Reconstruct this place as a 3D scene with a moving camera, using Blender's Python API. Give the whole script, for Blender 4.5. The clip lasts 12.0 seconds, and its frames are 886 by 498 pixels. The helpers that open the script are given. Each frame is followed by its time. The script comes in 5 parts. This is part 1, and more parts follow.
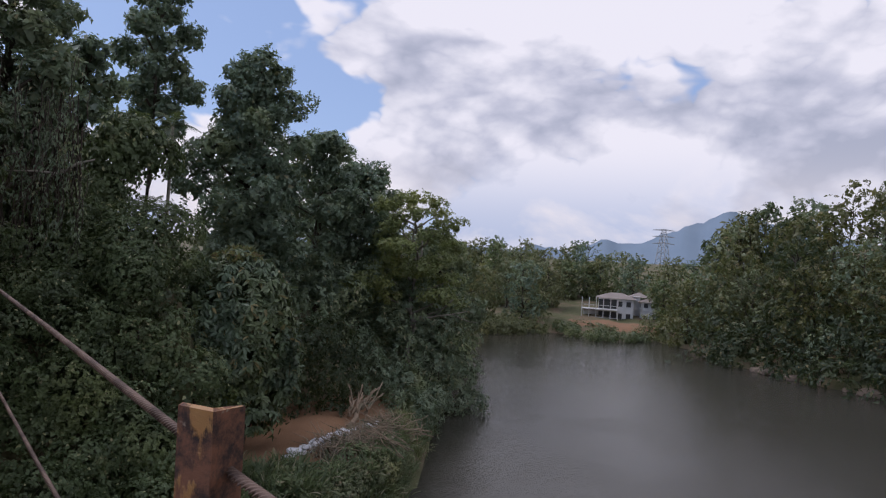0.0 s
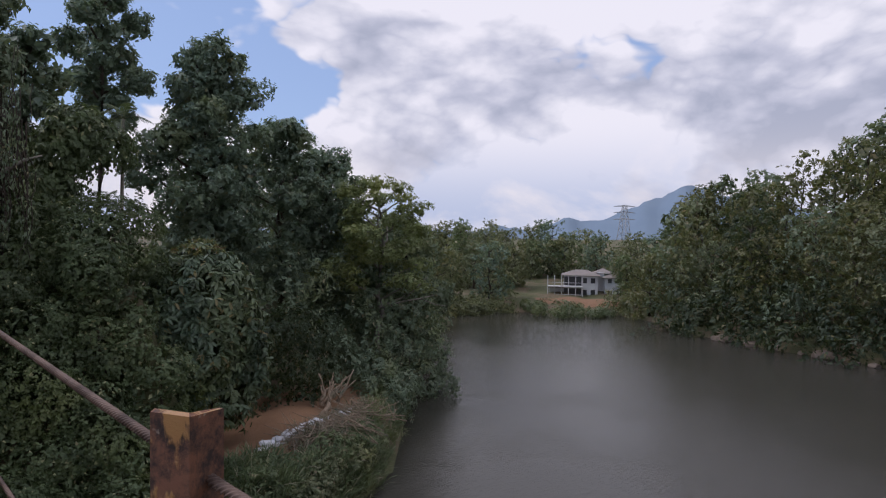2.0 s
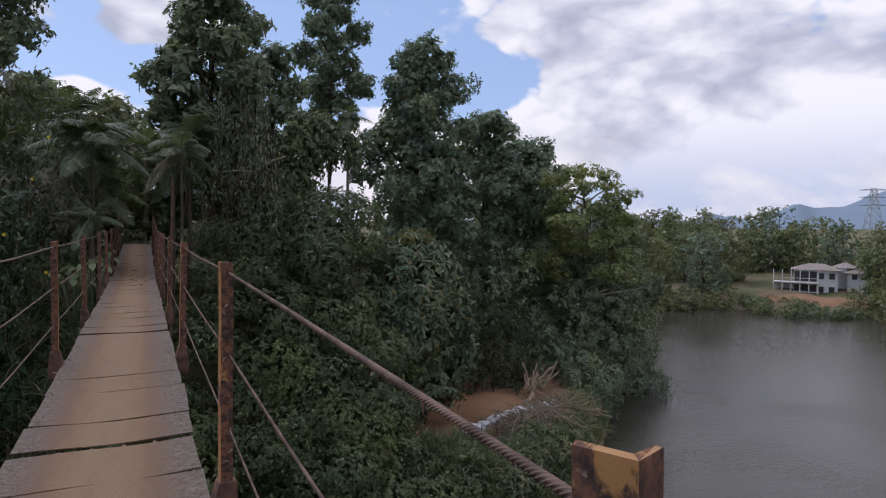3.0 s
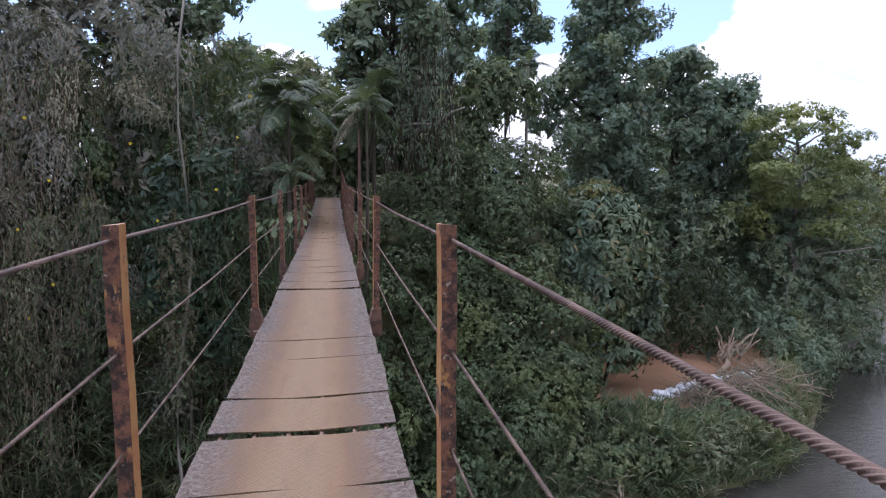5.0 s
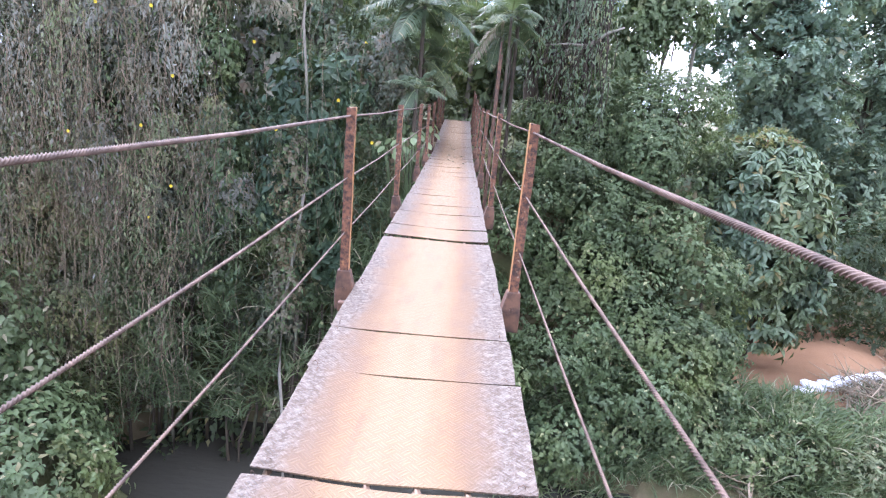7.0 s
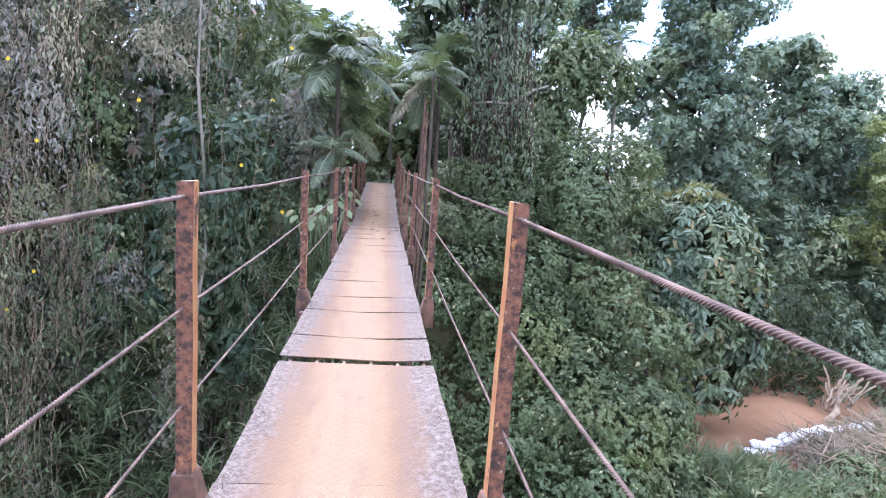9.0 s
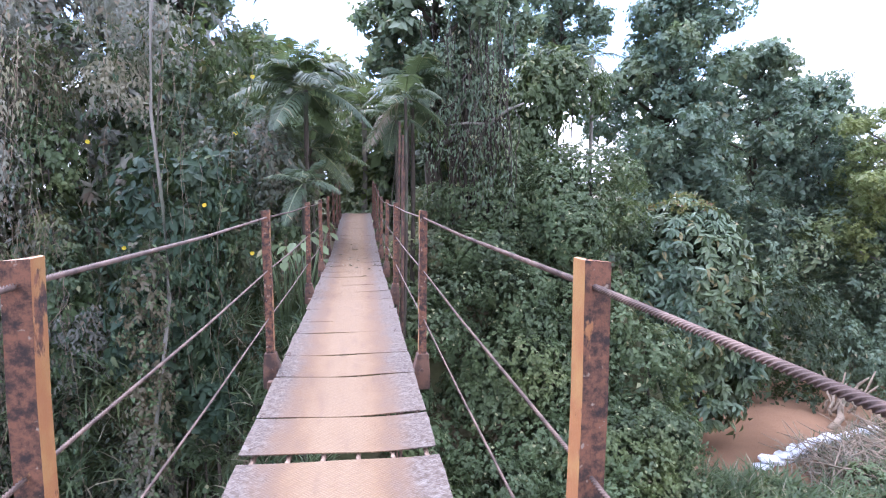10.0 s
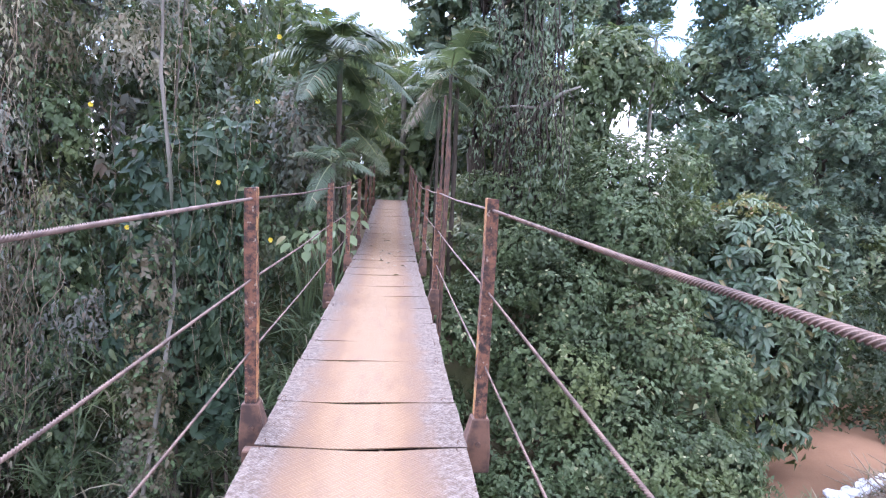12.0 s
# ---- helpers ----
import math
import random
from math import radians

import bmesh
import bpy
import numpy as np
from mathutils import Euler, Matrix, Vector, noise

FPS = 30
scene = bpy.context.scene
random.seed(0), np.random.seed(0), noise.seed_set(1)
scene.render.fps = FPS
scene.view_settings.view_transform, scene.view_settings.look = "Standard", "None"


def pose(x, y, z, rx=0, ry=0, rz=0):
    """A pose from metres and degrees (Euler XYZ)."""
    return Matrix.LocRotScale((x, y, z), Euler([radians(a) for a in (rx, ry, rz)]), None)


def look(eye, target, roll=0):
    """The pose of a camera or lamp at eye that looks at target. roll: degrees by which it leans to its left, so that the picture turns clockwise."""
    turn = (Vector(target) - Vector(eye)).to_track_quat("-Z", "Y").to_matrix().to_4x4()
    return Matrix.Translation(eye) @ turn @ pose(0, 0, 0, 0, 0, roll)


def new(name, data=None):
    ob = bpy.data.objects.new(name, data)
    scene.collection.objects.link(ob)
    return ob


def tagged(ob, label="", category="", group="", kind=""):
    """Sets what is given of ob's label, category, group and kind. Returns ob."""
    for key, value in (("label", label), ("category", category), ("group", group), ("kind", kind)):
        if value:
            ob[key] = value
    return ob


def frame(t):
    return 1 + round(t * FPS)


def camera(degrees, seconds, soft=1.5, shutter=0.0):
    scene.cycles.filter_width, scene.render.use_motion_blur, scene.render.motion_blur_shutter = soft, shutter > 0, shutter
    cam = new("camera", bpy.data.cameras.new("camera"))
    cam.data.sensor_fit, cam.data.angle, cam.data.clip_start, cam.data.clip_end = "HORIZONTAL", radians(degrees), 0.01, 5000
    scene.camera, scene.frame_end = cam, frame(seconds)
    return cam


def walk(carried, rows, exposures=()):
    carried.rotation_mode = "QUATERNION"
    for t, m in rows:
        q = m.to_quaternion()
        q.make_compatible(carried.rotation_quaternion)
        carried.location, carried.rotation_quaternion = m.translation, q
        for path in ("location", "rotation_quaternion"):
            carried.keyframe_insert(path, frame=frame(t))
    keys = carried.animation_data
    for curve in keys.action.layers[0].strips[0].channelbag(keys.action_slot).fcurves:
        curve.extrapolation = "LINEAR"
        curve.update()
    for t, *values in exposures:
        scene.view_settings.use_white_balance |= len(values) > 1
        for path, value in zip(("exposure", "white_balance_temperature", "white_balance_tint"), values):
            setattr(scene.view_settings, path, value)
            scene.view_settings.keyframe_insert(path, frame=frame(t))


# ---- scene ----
cam = camera(72.0, 12.0, soft=1.15)


def aim(x, y, z, yaw, pitch):
    a, p = radians(yaw), radians(pitch)
    return (x - math.sin(a) * math.cos(p), y + math.cos(a) * math.cos(p), z + math.sin(p))


def stand(t, x, y, z, yaw, pitch, lean):
    return (t, look((x, y, z), aim(x, y, z, yaw, pitch), lean))


PATH = [
    stand(0.0, 0.249, -0.47, 1.395, -41.5, 0.69, 3.43),
    stand(0.5, 0.247, -0.462, 1.400, -43.17, 0.13, 3.35),
    stand(1.0, 0.246, -0.457, 1.404, -45.38, -0.2, 3.13),
    stand(1.5, 0.262, -0.462, 1.398, -48.36, -0.39, 2.57),
    stand(2.0, 0.26, -0.42, 1.392, -44.82, -0.69, 1.0),
    stand(2.5, 0.242, -0.278, 1.386, -34.96, -1.1, 0.09),
    stand(3.0, 0.196, -0.088, 1.368, -26.25, -1.91, 0.87),
    (4.8, look((0.175, 0.778, 1.359), (0.6, 2.724, 1.176), -0.1)),
    (5.0, look((0.165, 0.945, 1.344), (0.521, 2.9, 1.118), 0.2)),
    (5.5, look((0.197, 1.408, 1.309), (0.426, 3.367, 0.979), 0.1)),
    (6.0, look((0.237, 1.881, 1.25), (0.335, 3.838, 0.848), 0.9)),
    (6.5, look((0.184, 2.402, 1.263), (0.153, 4.345, 0.789), 5.6)),
    (8.5, look((0.055, 4.221, 1.305), (0.135, 6.184, 0.93), 1.2)),
    (9.0, look((0.105, 4.642, 1.293), (0.312, 6.613, 1.028), 3.8)),
    (9.5, look((0.115, 5.067, 1.253), (0.362, 7.027, 0.94), 4.1)),
    (10.0, look((0.106, 5.526, 1.324), (0.376, 7.499, 1.139), 0.2)),
    (10.5, look((0.13, 5.879, 1.28), (0.399, 7.854, 1.113), 0.0)),
    (11.0, look((0.115, 6.25, 1.279), (0.328, 8.23, 1.095), 2.4)),
    (11.5, look((0.102, 6.69, 1.282), (0.265, 8.676, 1.112), 3.0)),
    (12.0, look((0.109, 7.144, 1.26), (0.273, 9.125, 1.04), 2.7)),
]
EXPOSURES = [(0.0, -0.08, 6050, 21), (2.0, -0.08, 6050, 21), (3.0, 0.05, 6050, 20), (5.0, 0.95, 5650, 22), (5.5, 1.82, 5550, 21), (6.2, 2.42, 5550, 20), (6.7, 2.6, 5450, 21), (8.5, 2.58, 5380, 24), (9.0, 2.46, 5350, 24), (10.0, 2.28, 5330, 25), (11.0, 2.32, 5330, 27), (12.0, 2.48, 5330, 27)]
walk(cam, PATH, EXPOSURES)

# ---- world, sun ----
SUN_AZ, SUN_EL = -35.0, 52.0
world = bpy.data.worlds.new("world")
scene.world = world
world.use_nodes = True


class Nodes:
    """A short way to write node trees."""

    def __init__(self, tree):
        self.tree = tree
        tree.nodes.clear()

    def add(self, kind, sockets=None):
        node = self.tree.nodes.new(kind)
        for key, value in (sockets or {}).items():
            self.link(value, node.inputs[key])
        return node

    def link(self, value, socket):
        if isinstance(value, bpy.types.NodeSocket):
            self.tree.links.new(value, socket)
        else:
            socket.default_value = value

    def math(self, operation, a, b=0.0, clamp=False):
        n = self.add("ShaderNodeMath")
        n.operation, n.use_clamp = operation, clamp
        self.link(a, n.inputs[0])
        self.link(b, n.inputs[1])
        return n.outputs[0]

    def ramp(self, value, stops, smooth=False):
        n = self.add("ShaderNodeValToRGB")
        self.link(value, n.inputs[0])
        r = n.color_ramp
        if smooth:
            r.interpolation = "EASE"
        while len(r.elements) < len(stops):
            r.elements.new(0.5)
        for e, (p, c) in zip(r.elements, stops):
            e.position = p
            e.color = (*c, 1) if len(c) == 3 else c
        return n.outputs[0]

    def step(self, value, low, high):
        n = self.add("ShaderNodeMapRange")
        n.interpolation_type = "SMOOTHSTEP"
        self.link(value, n.inputs[0])
        n.inputs[1].default_value, n.inputs[2].default_value = low, high
        return n.outputs[0]

    def mix(self, factor, a, b, blend="MIX"):
        n = self.add("ShaderNodeMix")
        n.data_type, n.blend_type = "RGBA", blend
        self.link(factor, n.inputs[0])
        self.link((*a, 1) if isinstance(a, tuple) and len(a) == 3 else a, n.inputs[6])
        self.link((*b, 1) if isinstance(b, tuple) and len(b) == 3 else b, n.inputs[7])
        return n.outputs[2]

    def noise(self, vector, scale, detail=4.0, rough=0.55, warp=0.0):
        n = self.add("ShaderNodeTexNoise")
        if vector is not None:
            self.link(vector, n.inputs["Vector"])
        n.inputs["Scale"].default_value, n.inputs["Detail"].default_value = scale, detail
        n.inputs["Roughness"].default_value, n.inputs["Distortion"].default_value = rough, warp
        return n.outputs[0]


def build_sky():
    n = Nodes(world.node_tree)
    sky = n.add("ShaderNodeTexSky")
    sky.sky_type, sky.sun_disc = "NISHITA", False
    sky.sun_elevation, sky.sun_rotation = radians(SUN_EL), radians(SUN_AZ)
    sky.air_density, sky.dust_density, sky.ozone_density = 1.0, 0.6, 1.5
    way = n.add("ShaderNodeTexCoord").outputs["Generated"]
    parts = n.add("ShaderNodeSeparateXYZ", sockets={0: way})
    x, y, z = parts.outputs
    # heaped clouds: noise on the way itself, drawn out towards the horizon
    lift = n.math("ADD", n.math("MULTIPLY", n.math("MAXIMUM", z, 0.0), 0.55), 0.62)
    layer = n.add("ShaderNodeCombineXYZ", sockets={0: n.math("DIVIDE", x, lift), 1: n.math("DIVIDE", y, lift), 2: n.math("MULTIPLY", z, 1.9)}).outputs[0]
    big = n.noise(layer, 1.3, 3.0, 0.5, 0.1)
    heap_noise = n.noise(layer, 2.5, 11.0, 0.55, 0.25)
    puffs = 0.0
    for size, share in ((2.3, 0.5), (5.2, 0.3), (11.5, 0.2)):
        lobe = n.math("ABSOLUTE", n.math("SUBTRACT", n.math("MULTIPLY", n.noise(layer, size, 2.0, 0.45, 0.15), 2.0), 1.0))
        puffs = n.math("ADD", n.math("MULTIPLY", lobe, share), puffs)
    # the open blue lies in one quarter of the sky, above the tree tops
    blue = n.math("ADD", n.math("MULTIPLY", x, -0.77), n.math("MULTIPLY", y, 0.64))
    open_sky = n.math("MULTIPLY", n.step(blue, 0.0, 0.17), n.step(z, 0.10, 0.22))
    cover = n.math("ADD", n.math("ADD", n.math("ADD", n.math("MULTIPLY", big, 0.50), n.math("MULTIPLY", heap_noise, 0.30)), n.math("MULTIPLY", puffs, 0.60)), n.math("MULTIPLY", open_sky, -0.26))
    cloud = n.step(cover, 0.318, 0.372)
    # bright heads, grey-blue undersides
    lower = n.add("ShaderNodeVectorMath", sockets={0: layer, 1: (0.02, 0.02, -0.14)}).outputs[0]
    relief = n.math("SUBTRACT", n.noise(layer, 2.5, 9.0, 0.55, 0.25), n.noise(lower, 2.5, 9.0, 0.55, 0.25))
    thick = n.math("ADD", n.math("MULTIPLY", relief, -1.9), n.math("ADD", n.math("MULTIPLY", big, -0.60), 0.62))
    thick = n.math("ADD", thick, n.math("ADD", n.math("SUBTRACT", n.math("MULTIPLY", puffs, 2.1), 0.16), n.math("MULTIPLY", n.step(blue, -0.55, -0.05), 0.20)))
    body = n.ramp(thick, [(0.16, (4.0, 4.3, 4.9)), (0.38, (5.3, 5.5, 6.0)), (0.56, (6.7, 6.8, 7.0)), (0.74, (8.1, 8.05, 8.0))])
    # far cloud banks near the horizon stand in each other's shade
    body = n.mix(n.math("MULTIPLY", n.step(n.math("MULTIPLY", z, -1.0), -0.20, -0.03), 0.8), body, n.ramp(heap_noise, [(0.43, (3.9, 4.7, 6.0)), (0.56, (7.4, 7.1, 6.8))]))
    colour = n.mix(cloud, n.mix(0.55, sky.outputs[0], (3.9, 5.3, 7.6)), body)
    back = n.add("ShaderNodeBackground", sockets={0: colour, 1: 0.11})
    n.add("ShaderNodeOutputWorld", sockets={0: back.outputs[0]})


build_sky()
sun = new("sun", bpy.data.lights.new("sun", "SUN"))
sun.data.energy, sun.data.angle, sun.data.color = 2.0, radians(45), (1.0, 0.95, 0.88)
a, e = radians(SUN_AZ), radians(SUN_EL)
sun.matrix_world = look((math.sin(a) * math.cos(e) * 60, math.cos(a) * math.cos(e) * 60, math.sin(e) * 60), (0, 0, 0))


# ---- materials ----
def material(name):
    m = bpy.data.materials.new(name)
    m.use_nodes = True
    return m, Nodes(m.node_tree)


def finish(n, colour, rough, bump=None, metal=0.0, spec=0.5, strength=0.3, distance=0.01):
    p = n.add("ShaderNodeBsdfPrincipled", sockets={"Base Color": colour, "Roughness": rough, "Metallic": metal, "Specular IOR Level": spec})
    if bump is not None:
        b = n.add("ShaderNodeBump", sockets={"Height": bump, "Strength": strength, "Distance": distance})
        n.link(b.outputs[0], p.inputs["Normal"])
    n.add("ShaderNodeOutputMaterial", sockets={0: p.outputs[0]})
    return p


def leaf_material(name, dark, light, odd=None, odd_share=0.05, rough=0.38, through_light=0.38):
    """Foliage: each leaf has its own shade, whole clumps turn lighter, yellower or browner, some leaves are of an odd colour."""
    m, n = material(name)
    geo = n.add("ShaderNodeNewGeometry")
    pick = geo.outputs["Random Per Island"]
    own = n.add("ShaderNodeObjectInfo").outputs["Random"]
    patch = n.step(n.noise(geo.outputs["Position"], 0.55, 3.0), 0.36, 0.64)
    small = n.step(n.noise(geo.outputs["Position"], 1.7, 2.0), 0.35, 0.65)
    f = n.math("ADD", n.math("MULTIPLY", pick, 0.24), n.math("ADD", n.math("MULTIPLY", patch, 0.42), n.math("MULTIPLY", small, 0.36)), clamp=True)
    colour = n.mix(f, dark, light)
    warm = n.step(n.noise(geo.outputs["Position"], 0.31, 2.0), 0.52, 0.70)
    colour = n.mix(n.math("MULTIPLY", warm, 0.55), colour, tuple(q * k for q, k in zip(light, (1.25, 1.05, 0.70))))
    worn = n.step(n.noise(geo.outputs["Position"], 0.83, 2.0), 0.60, 0.74)
    colour = n.mix(n.math("MULTIPLY", worn, 0.45), colour, tuple(q * k for q, k in zip(light, (1.15, 0.82, 0.70))))
    colour = n.mix(n.math("MULTIPLY", own, 0.3), colour, tuple(0.5 * (p + q) * k for p, q, k in zip(dark, light, (1.15, 0.95, 0.8))))
    if odd:
        colour = n.mix(n.math("GREATER_THAN", pick, 1 - odd_share), colour, odd)
    p = n.add("ShaderNodeBsdfPrincipled", sockets={"Base Color": colour, "Roughness": n.math("ADD", rough, 0.08), "Specular IOR Level": 0.42})
    tr = n.add("ShaderNodeBsdfTranslucent", sockets={0: n.mix(0.45, colour, (0.17, 0.22, 0.05))})
    mix = n.add("ShaderNodeMixShader", sockets={0: through_light, 1: p.outputs[0], 2: tr.outputs[0]})
    n.add("ShaderNodeOutputMaterial", sockets={0: mix.outputs[0]})
    return m


LEAF = {
    "dark": leaf_material("leaf_dark", (0.085, 0.124, 0.080), (0.270, 0.345, 0.222), (0.376, 0.338, 0.204), 0.03),
    # lighter and bluer than the leaves: haze over the trees is painted in
    "tree": leaf_material("leaf_tree", (0.080, 0.130, 0.098), (0.262, 0.352, 0.250), (0.240, 0.240, 0.132), 0.03, 0.36),
    "olive": leaf_material("leaf_olive", (0.115, 0.140, 0.078), (0.310, 0.350, 0.198), (0.346, 0.268, 0.168), 0.05),
    "light": leaf_material("leaf_light", (0.080, 0.115, 0.056), (0.220, 0.285, 0.135), (0.355, 0.321, 0.177), 0.05),
    "ivy": leaf_material("leaf_ivy", (0.027, 0.045, 0.024), (0.182, 0.252, 0.120), (0.410, 0.412, 0.215), 0.03, 0.42),
    "bush": leaf_material("leaf_bush", (0.046, 0.078, 0.048), (0.165, 0.230, 0.140), (0.25, 0.21, 0.09), 0.04, 0.28, 0.2),
    "grass": leaf_material("leaf_grass", (0.060, 0.092, 0.046), (0.195, 0.250, 0.128), (0.393, 0.350, 0.239), 0.08),
    "dry": leaf_material("leaf_dry", (0.153, 0.128, 0.095), (0.357, 0.311, 0.245), (0.117, 0.149, 0.077), 0.25, 0.8, 0.15),
    "bamboo": leaf_material("leaf_bamboo", (0.052, 0.060, 0.024), (0.205, 0.212, 0.090), (0.24, 0.19, 0.08), 0.06),
    "far": leaf_material("leaf_far", (0.075, 0.095, 0.050), (0.240, 0.260, 0.125), (0.26, 0.22, 0.09), 0.06),
    "palm": leaf_material("leaf_palm", (0.030, 0.050, 0.030), (0.105, 0.145, 0.084), (0.300, 0.260, 0.150), 0.05, 0.55, 0.3),
    "broad": leaf_material("leaf_broad", (0.016, 0.034, 0.020), (0.056, 0.096, 0.052), (0.144, 0.171, 0.081), 0.04, 0.55, 0.2),
    # leaf tone lowered to paint the shadow lying on the left creeper wall
    "gloom": leaf_material("leaf_gloom", (0.028, 0.037, 0.025), (0.098, 0.113, 0.072), (0.148, 0.118, 0.074), 0.10, 0.5, 0.22),
    "brown": leaf_material("leaf_brown", (0.060, 0.054, 0.037), (0.145, 0.132, 0.088), (0.10, 0.14, 0.06), 0.25, 0.7, 0.2),
    # very dark: shade of inner layers and of the right bank is in this colour
    "deep": leaf_material("leaf_shade_dark", (0.022, 0.036, 0.020), (0.064, 0.092, 0.044), (0.16, 0.14, 0.06), 0.05, 0.5),
    "fresh": leaf_material("leaf_fresh", (0.110, 0.145, 0.055), (0.315, 0.385, 0.165), (0.34, 0.33, 0.14), 0.04),
    "young": leaf_material("leaf_young", (0.11, 0.125, 0.045), (0.25, 0.255, 0.11), (0.27, 0.15, 0.09), 0.12),
    # glare haze and light from above are put into this grey-green
    "pale": leaf_material("leaf_haze_pale", (0.110, 0.118, 0.102), (0.330, 0.335, 0.290), (0.30, 0.23, 0.17), 0.08, 0.6, 0.3),
    "yellow": leaf_material("leaf_yellow", (0.60, 0.46, 0.02), (0.80, 0.66, 0.05)),
}


def bark_material(name, dark, light, scale=6.0):
    m, n = material(name)
    pos = n.add("ShaderNodeNewGeometry").outputs["Position"]
    stretch = n.add("ShaderNodeMapping", sockets={0: pos, 3: (1, 1, 0.25)}).outputs[0]
    grain = n.noise(stretch, scale * 2, 8, 0.65)
    stain = n.noise(pos, 1.1, 4)
    colour = n.mix(grain, dark, light)
    colour = n.mix(n.step(stain, 0.52, 0.7), colour, (0.10, 0.11, 0.07))
    finish(n, colour, 0.9, grain, strength=0.8, distance=0.03)
    return m


BARK = bark_material("bark", (0.028, 0.021, 0.015), (0.105, 0.080, 0.057))
BARK_PALE = bark_material("bark_pale", (0.15, 0.13, 0.105), (0.32, 0.29, 0.24), 3.0)
TWIG = bark_material("dry_wood", (0.16, 0.11, 0.07), (0.40, 0.31, 0.22), 9.0)


def ground_material():
    m, n = material("ground_soil")
    pos = n.add("ShaderNodeNewGeometry").outputs["Position"]
    wide, fine = n.noise(pos, 0.25, 6), n.noise(pos, 5.0, 8, 0.65)
    colour = n.mix(fine, (0.05, 0.055, 0.02), (0.12, 0.12, 0.05))
    colour = n.mix(n.step(wide, 0.45, 0.62), colour, n.mix(fine, (0.10, 0.075, 0.045), (0.20, 0.15, 0.09)))
    finish(n, colour, 0.95, fine, strength=0.7, distance=0.08)
    return m


def sand_material():
    m, n = material("red_sand")
    pos = n.add("ShaderNodeNewGeometry").outputs["Position"]
    wide, fine = n.noise(pos, 0.9, 6, 0.6), n.noise(pos, 14.0, 6, 0.7)
    colour = n.mix(wide, (0.17, 0.085, 0.042), (0.31, 0.175, 0.092))
    colour = n.mix(n.math("MULTIPLY", fine, 0.4), colour, (0.16, 0.09, 0.05))
    finish(n, colour, 0.95, fine, strength=0.6, distance=0.04)
    return m


def water_material():
    m, n = material("river_water")
    pos = n.add("ShaderNodeNewGeometry").outputs["Position"]
    squeeze = n.add("ShaderNodeMapping", sockets={0: pos, 2: (0, 0, 0.9), 3: (0.45, 1.5, 1)}).outputs[0]
    ripple = n.noise(squeeze, 4.6, 5, 0.65, 0.3)
    swell = n.noise(pos, 0.12, 3, 0.5, 0.8)
    calm = n.step(swell, 0.42, 0.60)
    height = n.math("MULTIPLY", ripple, n.math("ADD", n.math("MULTIPLY", calm, 0.3), 0.7))
    p = finish(n, n.mix(swell, (0.045, 0.042, 0.034), (0.062, 0.058, 0.048)), 0.09, height, spec=0.5, strength=0.38, distance=0.08)
    p.inputs["IOR"].default_value = 1.33
    return m


def rock_material():
    m, n = material("river_rock")
    pos = n.add("ShaderNodeNewGeometry").outputs["Position"]
    wide, fine = n.noise(pos, 1.2, 6), n.noise(pos, 9.0, 8, 0.7)
    colour = n.mix(wide, (0.12, 0.09, 0.065), (0.30, 0.225, 0.17))
    finish(n, n.mix(n.math("MULTIPLY", fine, 0.5), colour, (0.10, 0.09, 0.07)), 0.9, fine, strength=0.6, distance=0.05)
    return m


def painted_iron(name, loss):
    """Yellow-orange paint over rust; loss: how much of the paint has gone."""
    m, n = material(name)
    pos = n.add("ShaderNodeNewGeometry").outputs["Position"]
    face = n.add("ShaderNodeSeparateXYZ", sockets={0: n.add("ShaderNodeTexCoord").outputs["Normal"]})
    wide = n.noise(pos, 7.0, 6, 0.62, 0.3)
    fine = n.noise(pos, 60.0, 6, 0.7)
    tall = n.noise(n.add("ShaderNodeMapping", sockets={0: pos, 3: (1, 1, 0.35)}).outputs[0], 16.0, 5, 0.65)
    # the faces across the deck have lost most of their paint, those along it keep it
    worn = n.math("ADD", n.math("MULTIPLY", n.math("ABSOLUTE", face.outputs[1]), 0.17), loss)
    rusty = n.step(n.math("ADD", n.math("ADD", n.math("MULTIPLY", wide, 0.55), n.math("MULTIPLY", tall, 0.45)), worn), 0.555, 0.595)
    paint = n.mix(n.step(n.noise(pos, 9.0, 5, 0.6), 0.35, 0.65), (0.30, 0.12, 0.04), (0.36, 0.19, 0.06))
    paint = n.mix(n.math("MULTIPLY", fine, 0.3), paint, (0.20, 0.10, 0.05))
    rust = n.mix(n.step(n.noise(pos, 22.0, 8, 0.72), 0.38, 0.62), (0.026, 0.016, 0.013), (0.18, 0.078, 0.042))
    rust = n.mix(n.step(n.noise(pos, 34.0, 3), 0.64, 0.70), rust, (0.26, 0.20, 0.15))
    finish(n, n.mix(rusty, paint, rust), n.math("ADD", n.math("MULTIPLY", rusty, 0.3), 0.55), n.math("SUBTRACT", fine, n.math("MULTIPLY", rusty, 0.8)), strength=0.5, distance=0.003)
    return m


def rusty_iron(name, dark, light):
    m, n = material(name)
    pos = n.add("ShaderNodeNewGeometry").outputs["Position"]
    wide, fine = n.noise(pos, 11.0, 6, 0.6), n.noise(pos, 80.0, 6, 0.7)
    colour = n.mix(n.step(wide, 0.35, 0.65), dark, light)
    finish(n, n.mix(n.math("MULTIPLY", fine, 0.5), colour, dark), 0.75, fine, metal=0.15, strength=0.4, distance=0.003)
    return m


